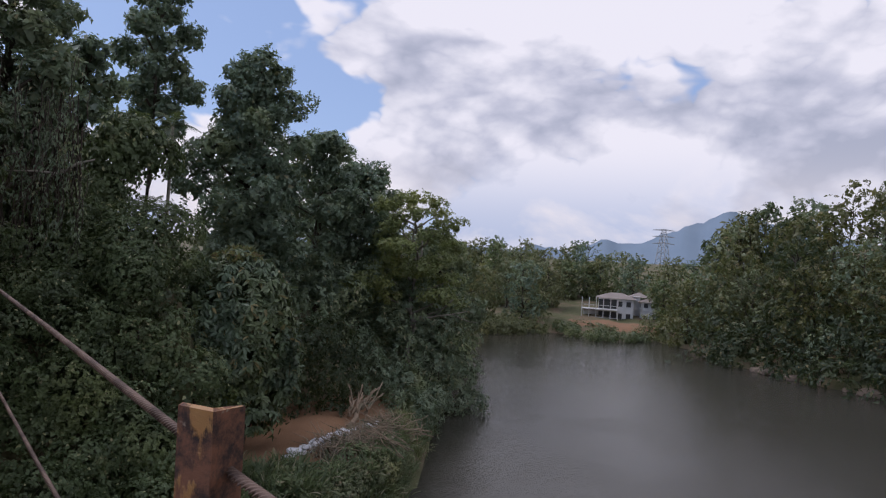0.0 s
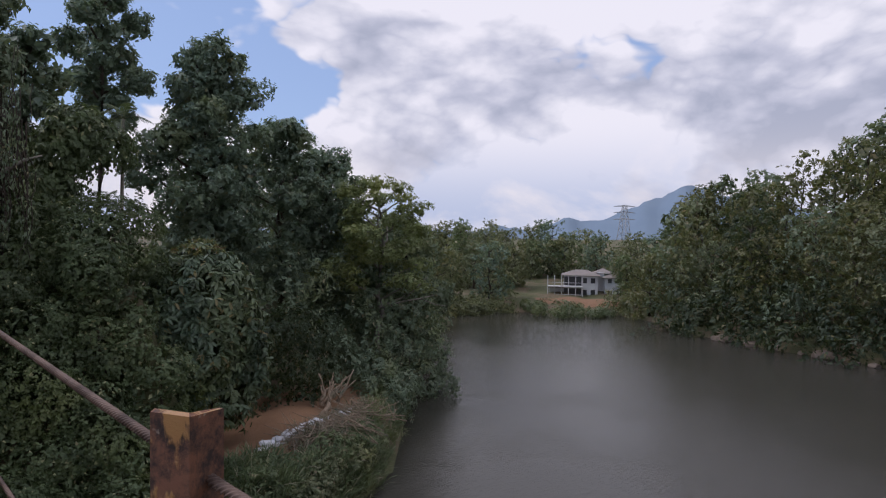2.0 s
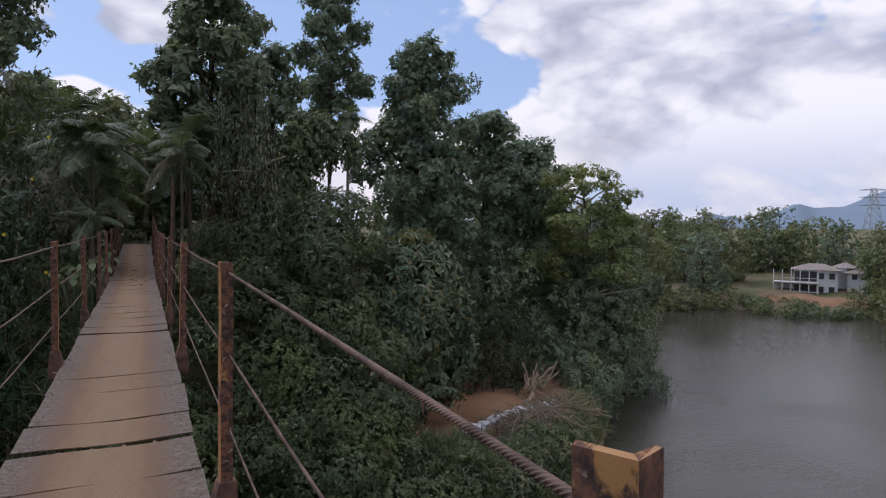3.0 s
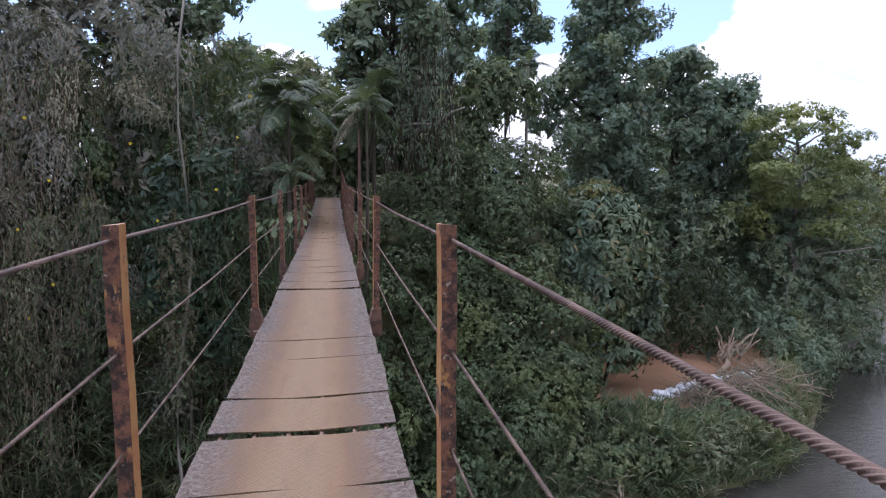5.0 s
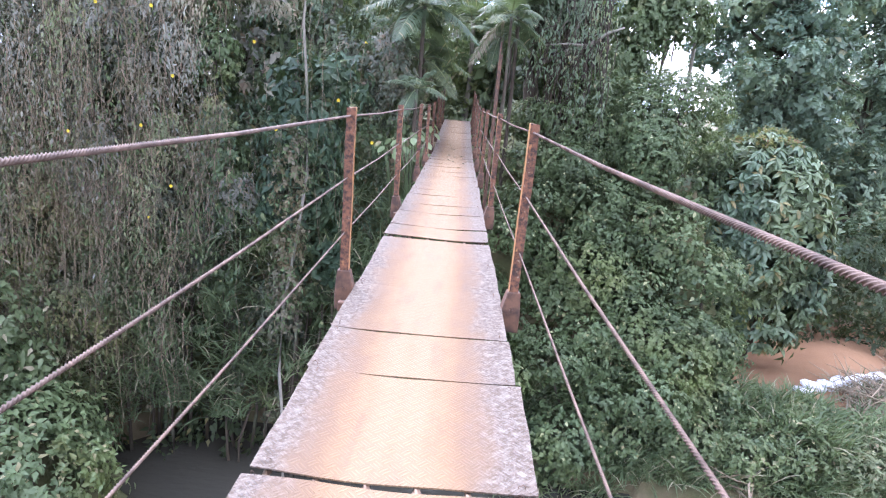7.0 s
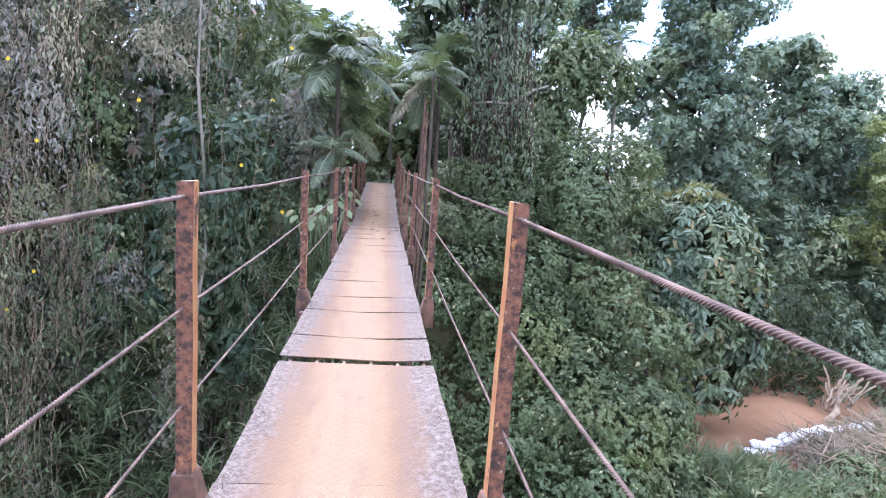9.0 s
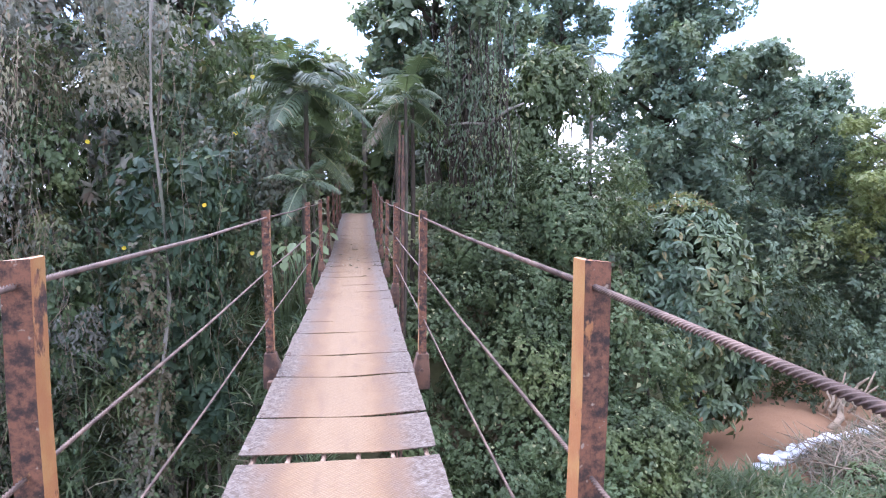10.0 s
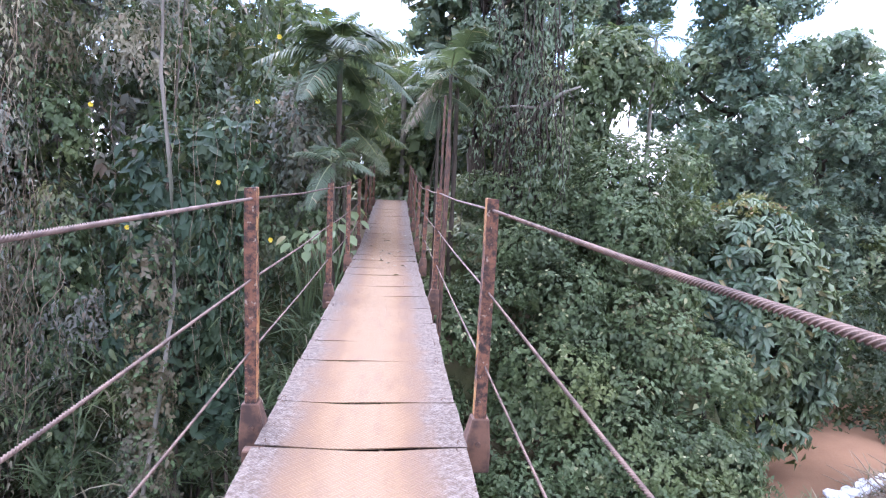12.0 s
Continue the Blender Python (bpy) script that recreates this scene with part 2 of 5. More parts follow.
def plate_material():
    m, n = material("dusty_chequer_plate")
    geo = n.add("ShaderNodeNewGeometry")
    pos = geo.outputs["Position"]
    own = n.add("ShaderNodeObjectInfo").outputs["Random"]
    x, y, _ = n.add("ShaderNodeSeparateXYZ", sockets={0: pos}).outputs
    # raised bars: five-bar weave, turned 45 degrees
    turned = n.add("ShaderNodeMapping", sockets={0: pos, 2: (0, 0, radians(45)), 3: (1, 1, 0)}).outputs[0]
    tx, ty, _ = n.add("ShaderNodeSeparateXYZ", sockets={0: turned}).outputs
    cell = 0.046
    odd = n.math("MODULO", n.math("ADD", n.math("FLOOR", n.math("DIVIDE", tx, cell)), n.math("FLOOR", n.math("DIVIDE", ty, cell))), 2.0)
    odd = n.math("ABSOLUTE", odd)
    bars_x = n.math("SINE", n.math("MULTIPLY", tx, 2 * math.pi * 3 / cell))
    bars_y = n.math("SINE", n.math("MULTIPLY", ty, 2 * math.pi * 3 / cell))
    pick = n.add("ShaderNodeMix")
    pick.data_type = "FLOAT"
    for k, v in ((0, odd), (2, bars_x), (3, bars_y)):
        n.link(v, pick.inputs[k])
    bars = n.step(pick.outputs[0], -0.2, 0.6)
    ex = n.math("ABSOLUTE", n.math("DIVIDE", n.math("SUBTRACT", n.math("FRACT", n.math("DIVIDE", tx, cell)), 0.5), 0.5))
    ey = n.math("ABSOLUTE", n.math("DIVIDE", n.math("SUBTRACT", n.math("FRACT", n.math("DIVIDE", ty, cell)), 0.5), 0.5))
    inside = n.math("LESS_THAN", n.math("MAXIMUM", ex, ey), 0.86)
    bars = n.math("MULTIPLY", bars, inside)
    # trodden middle: pale sandy dust; edges: grey metal with white bloom and dark grime
    wide = n.noise(pos, 4.0, 6, 0.62, 0.3)
    fine = n.noise(pos, 38.0, 8, 0.72)
    long = n.noise(n.add("ShaderNodeMapping", sockets={0: pos, 3: (1, 0.22, 1)}).outputs[0], 9.0, 6, 0.6)
    off = n.math("ADD", n.math("ABSOLUTE", n.math("ADD", x, 0.02)), n.math("MULTIPLY", n.math("SUBTRACT", n.math("ADD", n.math("MULTIPLY", wide, 0.5), n.math("MULTIPLY", long, 0.5)), 0.5), 0.34))
    edge = n.step(off, 0.27, 0.43)
    dust = n.mix(wide, (0.200, 0.112, 0.050), (0.240, 0.142, 0.068))
    dust = n.mix(n.step(n.math("ABSOLUTE", n.math("ADD", off, -0.05)), 0.0, 0.22), (0.270, 0.178, 0.098), dust)
    dust = n.mix(n.math("MULTIPLY", n.step(long, 0.52, 0.68), 0.35), dust, (0.17, 0.105, 0.07))
    ring = n.math("MULTIPLY", n.step(off, 0.17, 0.30), 0.6)
    dust = n.mix(ring, dust, (0.135, 0.086, 0.058))
    grime = n.mix(n.step(fine, 0.42, 0.58), (0.062, 0.047, 0.038), (0.175, 0.147, 0.127))
    grime = n.mix(n.step(n.noise(pos, 17.0, 8, 0.75), 0.50, 0.66), grime, (0.24, 0.215, 0.19))
    colour = n.mix(edge, dust, grime)
    # recesses between the bars darkened in colour so that the relief reads
    colour = n.mix(n.math("MULTIPLY", n.math("SUBTRACT", 1.0, bars), 0.34), colour, (0.105, 0.068, 0.045))
    colour = n.mix(n.math("MULTIPLY", own, 0.08), colour, (0.30, 0.22, 0.16))
    # the whole plate mixed towards dark brown, with a fine grain
    colour = n.mix(n.math("ADD", n.math("MULTIPLY", fine, 0.16), 0.10), colour, (0.085, 0.056, 0.036))
    height = n.math("ADD", n.math("MULTIPLY", bars, 0.8), n.math("MULTIPLY", fine, 0.35))
    finish(n, colour, n.math("SUBTRACT", 0.72, n.math("MULTIPLY", bars, 0.12)), height, spec=0.2, strength=0.9, distance=0.004)
    return m


def plain(name, low, high, rough=0.8, scale=8.0, metal=0.0, bump=0.3):
    m, n = material(name)
    pos = n.add("ShaderNodeNewGeometry").outputs["Position"]
    f = n.noise(pos, scale, 6, 0.6)
    finish(n, n.mix(f, low, high), rough, f, metal=metal, strength=bump, distance=0.01)
    return m


GROUND, SAND, WATER, ROCK = ground_material(), sand_material(), water_material(), rock_material()
POST, POST_RUSTY, PLATE = painted_iron("rusted_yellow_paint", 0.0), painted_iron("flaking_yellow_paint", 0.105), plate_material()
CABLE = rusty_iron("weathered_wire_rope", (0.065, 0.040, 0.030), (0.20, 0.132, 0.100))
DUSTY = rusty_iron("dusty_rope", (0.16, 0.10, 0.065), (0.34, 0.235, 0.16))
RUST = rusty_iron("brown_rust", (0.05, 0.028, 0.02), (0.17, 0.085, 0.05))
WALL_WHITE = plain("white_wall", (0.55, 0.54, 0.52), (0.78, 0.77, 0.75), 0.8, 0.8)
SACK = plain("white_sack", (0.50, 0.50, 0.52), (0.80, 0.80, 0.82), 0.75, 3.0)
ROOF = plain("grey_roof_sheet", (0.17, 0.14, 0.12), (0.30, 0.26, 0.23), 0.7, 0.7)
DARK = plain("dark_panes_and_shade", (0.02, 0.02, 0.02), (0.05, 0.05, 0.05), 0.4, 1.0)
STEEL = plain("galvanised_steel", (0.30, 0.31, 0.32), (0.42, 0.43, 0.44), 0.6, 0.5)
CEMENT = plain("lichen_cement", (0.25, 0.24, 0.22), (0.50, 0.48, 0.45), 0.9, 20.0)



# ---- builders ----
def mesh_object(name, verts, faces, mat, parent=None, smooth=False):
    me = bpy.data.meshes.new(name)
    me.from_pydata([tuple(v) for v in verts], [], faces)
    me.materials.append(mat)
    if smooth:
        me.polygons.foreach_set("use_smooth", [True] * len(me.polygons))
    me.update()
    ob = new(name, me)
    ob.parent = parent
    return ob


def array_mesh(name, verts, faces, mat, parent=None):
    """A mesh from two arrays; all faces have the same number of corners."""
    me = bpy.data.meshes.new(name)
    verts, faces = np.asarray(verts, np.float32), np.asarray(faces, np.int32)
    k = faces.shape[1]
    me.vertices.add(len(verts))
    me.vertices.foreach_set("co", verts.ravel())
    me.loops.add(faces.size)
    me.loops.foreach_set("vertex_index", faces.ravel())
    me.polygons.add(len(faces))
    me.polygons.foreach_set("loop_start", np.arange(0, faces.size, k, dtype=np.int32))
    me.materials.append(mat)
    me.update(calc_edges=True)
    me.validate()
    ob = new(name, me)
    ob.parent = parent
    return ob


def part(name, bm, mat, parent=None, label=""):
    me = bpy.data.meshes.new(name)
    bm.to_mesh(me)
    bm.free()
    me.materials.append(mat)
    ob = new(name, me)
    ob.parent = parent
    if label:
        ob["label"] = label
    return ob


def thing(name, place, label, category, group="", kind=""):
    ob = new(name)
    ob.location = place
    ob.empty_display_size = 0.2
    return tagged(ob, label, category, group, kind)


def box(bm, c, s, bevel=0.0):
    made = bmesh.ops.create_cube(bm, size=1.0, matrix=Matrix.LocRotScale(c, None, s))
    if bevel:
        edges = list({e for v in made["verts"] for e in v.link_edges})
        bmesh.ops.bevel(bm, geom=edges, offset=bevel, segments=1, affect="EDGES")


def unit(v):
    return v / np.maximum(np.linalg.norm(v, axis=-1, keepdims=True), 1e-9)


RNG = np.random.default_rng(7)

# leaf outlines: along the leaf, across it, lift
SHAPES = {
    "leaf": (np.array([(0, 0, 0), (0.3, 0.5, 0.10), (1, 0, -0.06), (0.3, -0.5, 0.10)]), [(0, 3, 2), (0, 2, 1)]),
    "oval": (np.array([(0, 0, 0), (0.25, 0.42, 0.08), (0.65, 0.42, 0.04), (1, 0, -0.14), (0.65, -0.42, 0.04), (0.25, -0.42, 0.08)]), [(0, 5, 4), (0, 4, 3), (0, 3, 2), (0, 2, 1)]),
    "blade": (np.array([(0, 0.5, 0), (0, -0.5, 0), (0.5, 0.5, 0.10), (0.5, -0.5, 0.10), (1, 0, -0.12)]), [(0, 1, 3), (0, 3, 2), (2, 3, 4)]),
}


def leaf_arrays(p, along, out, length, width, shape="leaf"):
    """Leaves at the points p: their axis, their upper side, length and width (arrays)."""
    tmpl, faces = SHAPES[shape]
    along = unit(along)
    side = unit(np.cross(out, along))
    up = np.cross(along, side)
    n, k = len(p), len(tmpl)
    v = (p[:, None] + along[:, None] * (tmpl[None, :, 0:1] * length[:, None, None]) + side[:, None] * (tmpl[None, :, 1:2] * width[:, None, None])
         + up[:, None] * (tmpl[None, :, 2:3] * length[:, None, None]))
    f = np.asarray(faces)[None] + (np.arange(n) * k)[:, None, None]
    return v.reshape(-1, 3), f.reshape(-1, 3)


def shell(blobs, n, depth=0.25, rough=0.22, under=-0.6):
    """n points on the outside of a heap of ellipsoids (cx, cy, cz, rx, ry, rz), with the outward way."""
    b = np.array(blobs, float)
    area = (b[:, 3] * b[:, 4] + b[:, 4] * b[:, 5] + b[:, 3] * b[:, 5])
    pick = RNG.choice(len(b), size=int(n * 1.7), p=area / area.sum())
    d = unit(RNG.normal(size=(len(pick), 3)))
    keep = d[:, 2] > under
    pick, d = pick[keep], d[keep]
    c, r = b[pick, :3], b[pick, 3:]
    bump = 1 + rough * (np.sin(d[:, 0:1] * 7 + c[:, 0:1] * 3) * np.sin(d[:, 1:2] * 8 + c[:, 1:2] * 2) * np.cos(d[:, 2:3] * 6 + c[:, 2:3]))
    p = c + d * r * bump * (1 - depth * RNG.random((len(d), 1)) ** 1.5)
    out = unit(d / r)
    inside = np.zeros(len(p), bool)
    for q in b:
        inside |= (((p - q[:3]) / (q[3:] * 0.72)) ** 2).sum(1) < 1
    p, out = p[~inside], out[~inside]
    return p[:n], out[:n]


def foliage(name, blobs, n, size, mat, parent=None, shape="leaf", slim=0.5, droop=0.5, depth=0.3, rough=0.22, under=-0.6, label="", sprig=9, reach=2.2):
    """Leaves in sprigs: each sprig is a drooping shoot on the outside of the blobs, with leaves to both sides."""
    c, out = shell(blobs, max(1, n // sprig), depth, rough, under)
    m = len(c)
    axis = unit(out * 0.8 + RNG.normal(size=(m, 3)) * 0.65 + np.array([0, 0, -droop * 0.7]))
    s = np.tile(np.linspace(0, 1, sprig), m)
    c, out, axis = (np.repeat(v, sprig, 0) for v in (c, out, axis))
    k = len(c)
    span = size * reach * np.repeat(RNG.uniform(0.5, 1.3, m), sprig)
    p = c + axis * (s * span)[:, None] + np.array([0, 0, -0.35 * droop]) * (s * s * span)[:, None] + RNG.normal(size=(k, 3)) * size * 0.16
    along = RNG.normal(size=(k, 3)) * 0.6 + axis * 0.6 + np.array([0, 0, -droop * 0.6])
    along -= out * ((along * out).sum(1, keepdims=True) * 0.75)
    facing = out * 0.9 + RNG.normal(size=(k, 3)) * 0.33 + np.array([0, 0, 0.45])
    length = size * RNG.uniform(0.6, 1.3, k)
    v, f = leaf_arrays(p, along, facing, length, length * slim, shape)
    ob = array_mesh(name, v, f, mat, parent)
    if label:
        ob["label"] = label
    return ob


def tube(points, radii, sides=7):
    """Vertices and faces of a bent, tapered tube."""
    pts = [Vector(p) for p in points]
    verts, faces = [], []
    for i, p in enumerate(pts):
        way = (pts[min(i + 1, len(pts) - 1)] - pts[max(i - 1, 0)]).normalized()
        q = way.to_track_quat("Z", "Y")
        for k in range(sides):
            ang = 2 * math.pi * k / sides
            verts.append(p + q @ Vector((math.cos(ang), math.sin(ang), 0)) * radii[i])
        if i:
            o = (i - 1) * sides
            for k in range(sides):
                faces.append((o + k, o + (k + 1) % sides, o + sides + (k + 1) % sides, o + sides + k))
    faces.append(tuple(range(sides))[::-1])
    faces.append(tuple(range((len(pts) - 1) * sides, len(pts) * sides)))
    return verts, faces


def tubes(name, runs, mat, parent=None, sides=6, label=""):
    """Several tubes in one mesh: runs of (points, radii)."""
    verts, faces = [], []
    for pts, radii in runs:
        v, f = tube(pts, radii, sides)
        o = len(verts)
        verts += v
        faces += [tuple(i + o for i in q) for q in f]
    ob = mesh_object(name, verts, faces, mat, parent, True)
    if label:
        ob["label"] = label
    return ob


def bent(a, b, n, wobble, rng):
    """Points from a to b that wander a little."""
    a, b = Vector(a), Vector(b)
    pts = []
    for i in range(n + 1):
        s = i / n
        k = wobble * math.sin(math.pi * s)
        pts.append(a.lerp(b, s) + Vector((rng.uniform(-k, k), rng.uniform(-k, k), rng.uniform(-k, k) * 0.5)))
    return pts


def tree(name, x, y, ground, top, radius, leaf="tree", count=9000, size=0.28, seed=1, crown_low=0.35, clumps=16, label="", thick=0.22, droop=0.25, flat=0.75, group="", reach=1.5, clump=0.34, lean=(0, 0), bark=None):
    """A tree: tapered trunk, limbs that end in clumps, and leaves on the clumps."""
    rng = random.Random(seed)
    root = thing(name, (x, y, ground), label or "tall broad-leaved tree with dark green crown", "tree", group)
    h = top - ground
    low = h * crown_low
    blobs, limbs = [], []
    trunk_top = Vector((lean[0] * h, lean[1] * h, h * 0.86))
    trunk = bent((0, 0, -0.4), trunk_top, 7, radius * 0.10, rng)
    limbs.append((trunk, [thick * (1 - 0.82 * i / 7) for i in range(8)]))
    for i in range(clumps):
        s = (i + 0.5) / clumps
        z = low + (h - low) * s ** 0.9
        far_out = radius * (math.sin(math.pi * (0.18 + 0.77 * s)) ** 0.7) * rng.uniform(0.35, 0.95)
        ang = i * 2.399 + rng.uniform(-0.4, 0.4)
        r = radius * clump * rng.uniform(0.7, 1.3) * (1.1 - 0.35 * s)
        zz = min(z, h - r * flat * 0.9)
        axis = trunk_top * (zz / trunk_top.z)
        c = (axis.x + math.cos(ang) * far_out, axis.y + math.sin(ang) * far_out, zz)
        blobs.append((*c, r, r, r * flat))
        base = trunk_top * max(0.15, min(0.97, (zz - far_out * 0.6) / trunk_top.z))
        limbs.append((bent(base, c, 4, far_out * 0.12, rng), [thick * 0.36 * (1 - 0.19 * k) for k in range(5)]))
    tubes("trunk", limbs, bark or BARK, root, 5)
    tufts = []
    for bx, by, bz, r, _, rz in blobs:
        tufts.append((bx, by, bz, r * 0.82, r * 0.82, rz * 0.82))
        for _ in range(5):
            d = Vector((rng.gauss(0, 1), rng.gauss(0, 1), rng.gauss(0.25, 0.8))).normalized()
            q = r * rng.uniform(0.26, 0.52)
            tufts.append((bx + d.x * r * 0.82, by + d.y * r * 0.82, bz + d.z * rz * 0.82, q, q, q * flat))
    inner = [(bx, by, bz, r * 0.66, r * 0.66, rz * 0.66) for bx, by, bz, r, _, rz in blobs]
    foliage("inner_crown", inner, int(count * 0.16), size * 1.8, LEAF[leaf], root, droop=droop, depth=0.35, reach=0.9, slim=0.7, under=-0.9, label="shaded leaves within the crown", sprig=5)
    foliage("crown", tufts, count, size, LEAF[leaf], root, droop=droop, depth=0.45, reach=reach, slim=0.58, under=-0.8)
    return root


# ---- ground and water ----
WATER_Z = -9.5
SHORE = np.array([(-160, -4), (-60, 2), (-30, 6), (-16, 9.5), (-9, 13), (-7.8, 16.5), (-9.5, 18.6), (-7, 21.3), (0, 20), (7, 18.6), (12, 18.8), (16, 20), (19, 21.7), (24, 26.5), (28, 31), (33, 36.5), (38, 42), (50, 50), (60, 58),
                  (64, 64), (76, 60), (86, 47), (82, 38), (75, 31), (71, 20), (67, 2), (62, -15), (40, -36), (0, -46), (-60, -52), (-160, -60)], float)


def shore_distance(x, y):
    """Distance to the water's edge: positive on land."""
    p = np.stack([x, y], -1)
    best = np.full(x.shape, 1e9)
    inside = np.zeros(x.shape, bool)
    for a, b in zip(SHORE, np.roll(SHORE, -1, 0)):
        ab = b - a
        s = np.clip(((p - a) @ ab) / (ab @ ab), 0, 1)
        best = np.minimum(best, np.linalg.norm(p - a - s[..., None] * ab, axis=-1))
        cross = ((a[1] > y) != (b[1] > y)) & (x < (b[0] - a[0]) * (y - a[1]) / (b[1] - a[1] + 1e-12) + a[0])
        inside ^= cross
    return np.where(inside, -best, best)


def smooth(v, low, high):
    s = np.clip((v - low) / (high - low), 0, 1)
    return s * s * (3 - 2 * s)


def ground_height(x, y):
    d = shore_distance(x, y)
    x, y = np.asarray(x, float), np.asarray(y, float)
    steep = 0.6 + 8.6 * smooth(d, 0.3, 7.5) + 1.6 * smooth(d, 8, 40)
    terrace = 0.3 + 1.5 * smooth(d, 0, 1.2) + 0.2 * smooth(d, 1, 6) + 5.0 * smooth(d, 6.5, 14) + 3 * smooth(d, 14, 60)
    low = 0.2 + 1.3 * smooth(d, 0, 5) + 1.2 * smooth(d, 8, 24) + 10 * smooth(d, 26, 110)
    hill = 0.6 + 3.0 * smooth(d, 0, 8) + 16 * smooth(d, 5, 50)
    on_terrace = smooth(x, 8.5, 11) * (1 - smooth(x, 60, 70))
    left = steep * (1 - on_terrace) + terrace * on_terrace
    is_far = smooth(y, 38, 46) * smooth(x, 55, 68)
    is_right = (1 - smooth(y, 26, 44)) * smooth(x, 35, 60) + (1 - smooth(y, -30, -15)) * (1 - smooth(x, 35, 60))
    land = left * (1 - is_far) + low * is_far
    land = land * (1 - np.clip(is_right, 0, 1)) + hill * np.clip(is_right, 0, 1)
    wave = 0.25 * np.sin(x * 0.7 + 1.3 * np.sin(y * 0.4)) * np.cos(y * 0.6) * smooth(d, 1, 8)
    return np.where(d > 0, WATER_Z + land + wave, WATER_Z - 0.15 - 2.5 * smooth(-d, 0, 6))


def build_ground():
    # fine grid near the path, coarse to the horizon
    near_x = np.concatenate([np.arange(-30, -12, 0.9), np.arange(-12, 36, 0.4), np.arange(36, 100.1, 0.9)])
    near_y = np.concatenate([np.arange(-60, 12, 1.5), np.arange(12, 42, 0.4), np.arange(42, 90.1, 0.9)])
    xs = np.concatenate([[-2600, -1200, -500, -200, -100, -60, -45, -36], near_x, [108, 120, 145, 190, 300, 600, 1200, 2600]])
    ys = np.concatenate([[-2600, -1200, -500, -200, -120, -85, -70], near_y, [98, 110, 130, 170, 300, 600, 1200, 2600]])
    gx, gy = np.meshgrid(xs, ys)
    z = ground_height(gx, gy)
    v = np.stack([gx, gy, z], -1).reshape(-1, 3)
    w, h = len(xs), len(ys)
    i = (np.arange(h - 1)[:, None] * w + np.arange(w - 1)[None]).ravel()
    ob = array_mesh("ground", v, np.stack([i, i + 1, i + w + 1, i + w], -1), GROUND)
    ob.data.polygons.foreach_set("use_smooth", [True] * len(ob.data.polygons))
    # bare red sand on the terrace
    ob.data.materials.append(SAND)
    i4 = np.stack([i, i + 1, i + w + 1, i + w], -1)
    mid = v[i4].mean(1)
    du, dv = (mid[:, 0] - 87.5) * 0.844 + (mid[:, 1] - 55.0) * 0.536, (mid[:, 1] - 55.0) * 0.844 - (mid[:, 0] - 87.5) * 0.536
    far_clearing = (du / 4.0) ** 2 + (dv / 7.5) ** 2 < 1
    bare = ((mid[:, 0] > 9.5) & (mid[:, 0] < 25) & (mid[:, 1] > 20.5) & (mid[:, 1] < 31) & (mid[:, 2] < -6.5) & (shore_distance(mid[:, 0], mid[:, 1]) > 1.6)) | far_clearing
    ob.data.polygons.foreach_set("material_index", bare.astype(np.int32))
    tagged(ob, "overgrown river bank of brown soil and weeds", "ground", kind="structure")
    # river sheet
    n = 40
    wx = np.linspace(-180, 110, n)
    wy = np.linspace(-130, 80, n)
    gx, gy = np.meshgrid(wx, wy)
    v = np.stack([gx, gy, np.full_like(gx, WATER_Z)], -1).reshape(-1, 3)
    i = (np.arange(n - 1)[:, None] * n + np.arange(n - 1)[None]).ravel()
    water = array_mesh("water", v, np.stack([i, i + 1, i + n + 1, i + n], -1), WATER)
    tagged(water, "calm dark brown river with light ripples", "river", kind="structure")


build_ground()

# ---- the footbridge ----
DECK = 0.5
JOINTS = [4.17, 4.72, 5.56, 6.11, 6.98, 7.69, 8.54, 9.1, 9.91, 10.5, 11.3, 11.8, 12.46, 13.1, 13.7]
while JOINTS[-1] < 27.5:
    JOINTS.append(JOINTS[-1] + (0.62 if len(JOINTS) % 2 else 0.82))
while JOINTS[0] > -46:
    JOINTS.insert(0, JOINTS[0] - (0.62 if len(JOINTS) % 3 else 0.84))
WIDE = {4.17: 0.075, 4.72: 0.035, 8.54: 0.10, 9.91: 0.026, 9.1: 0.02, 10.5: 0.018, 5.56: 0.016, 6.11: 0.012}


def deck_z(y):
    """The walkway's level: flat, then a slow rise to the bank."""
    return 0.55 * float(smooth(np.float64(y), 17.0, 28.0)) + 0.35 * float(smooth(-np.float64(y), 10.0, 46.0))


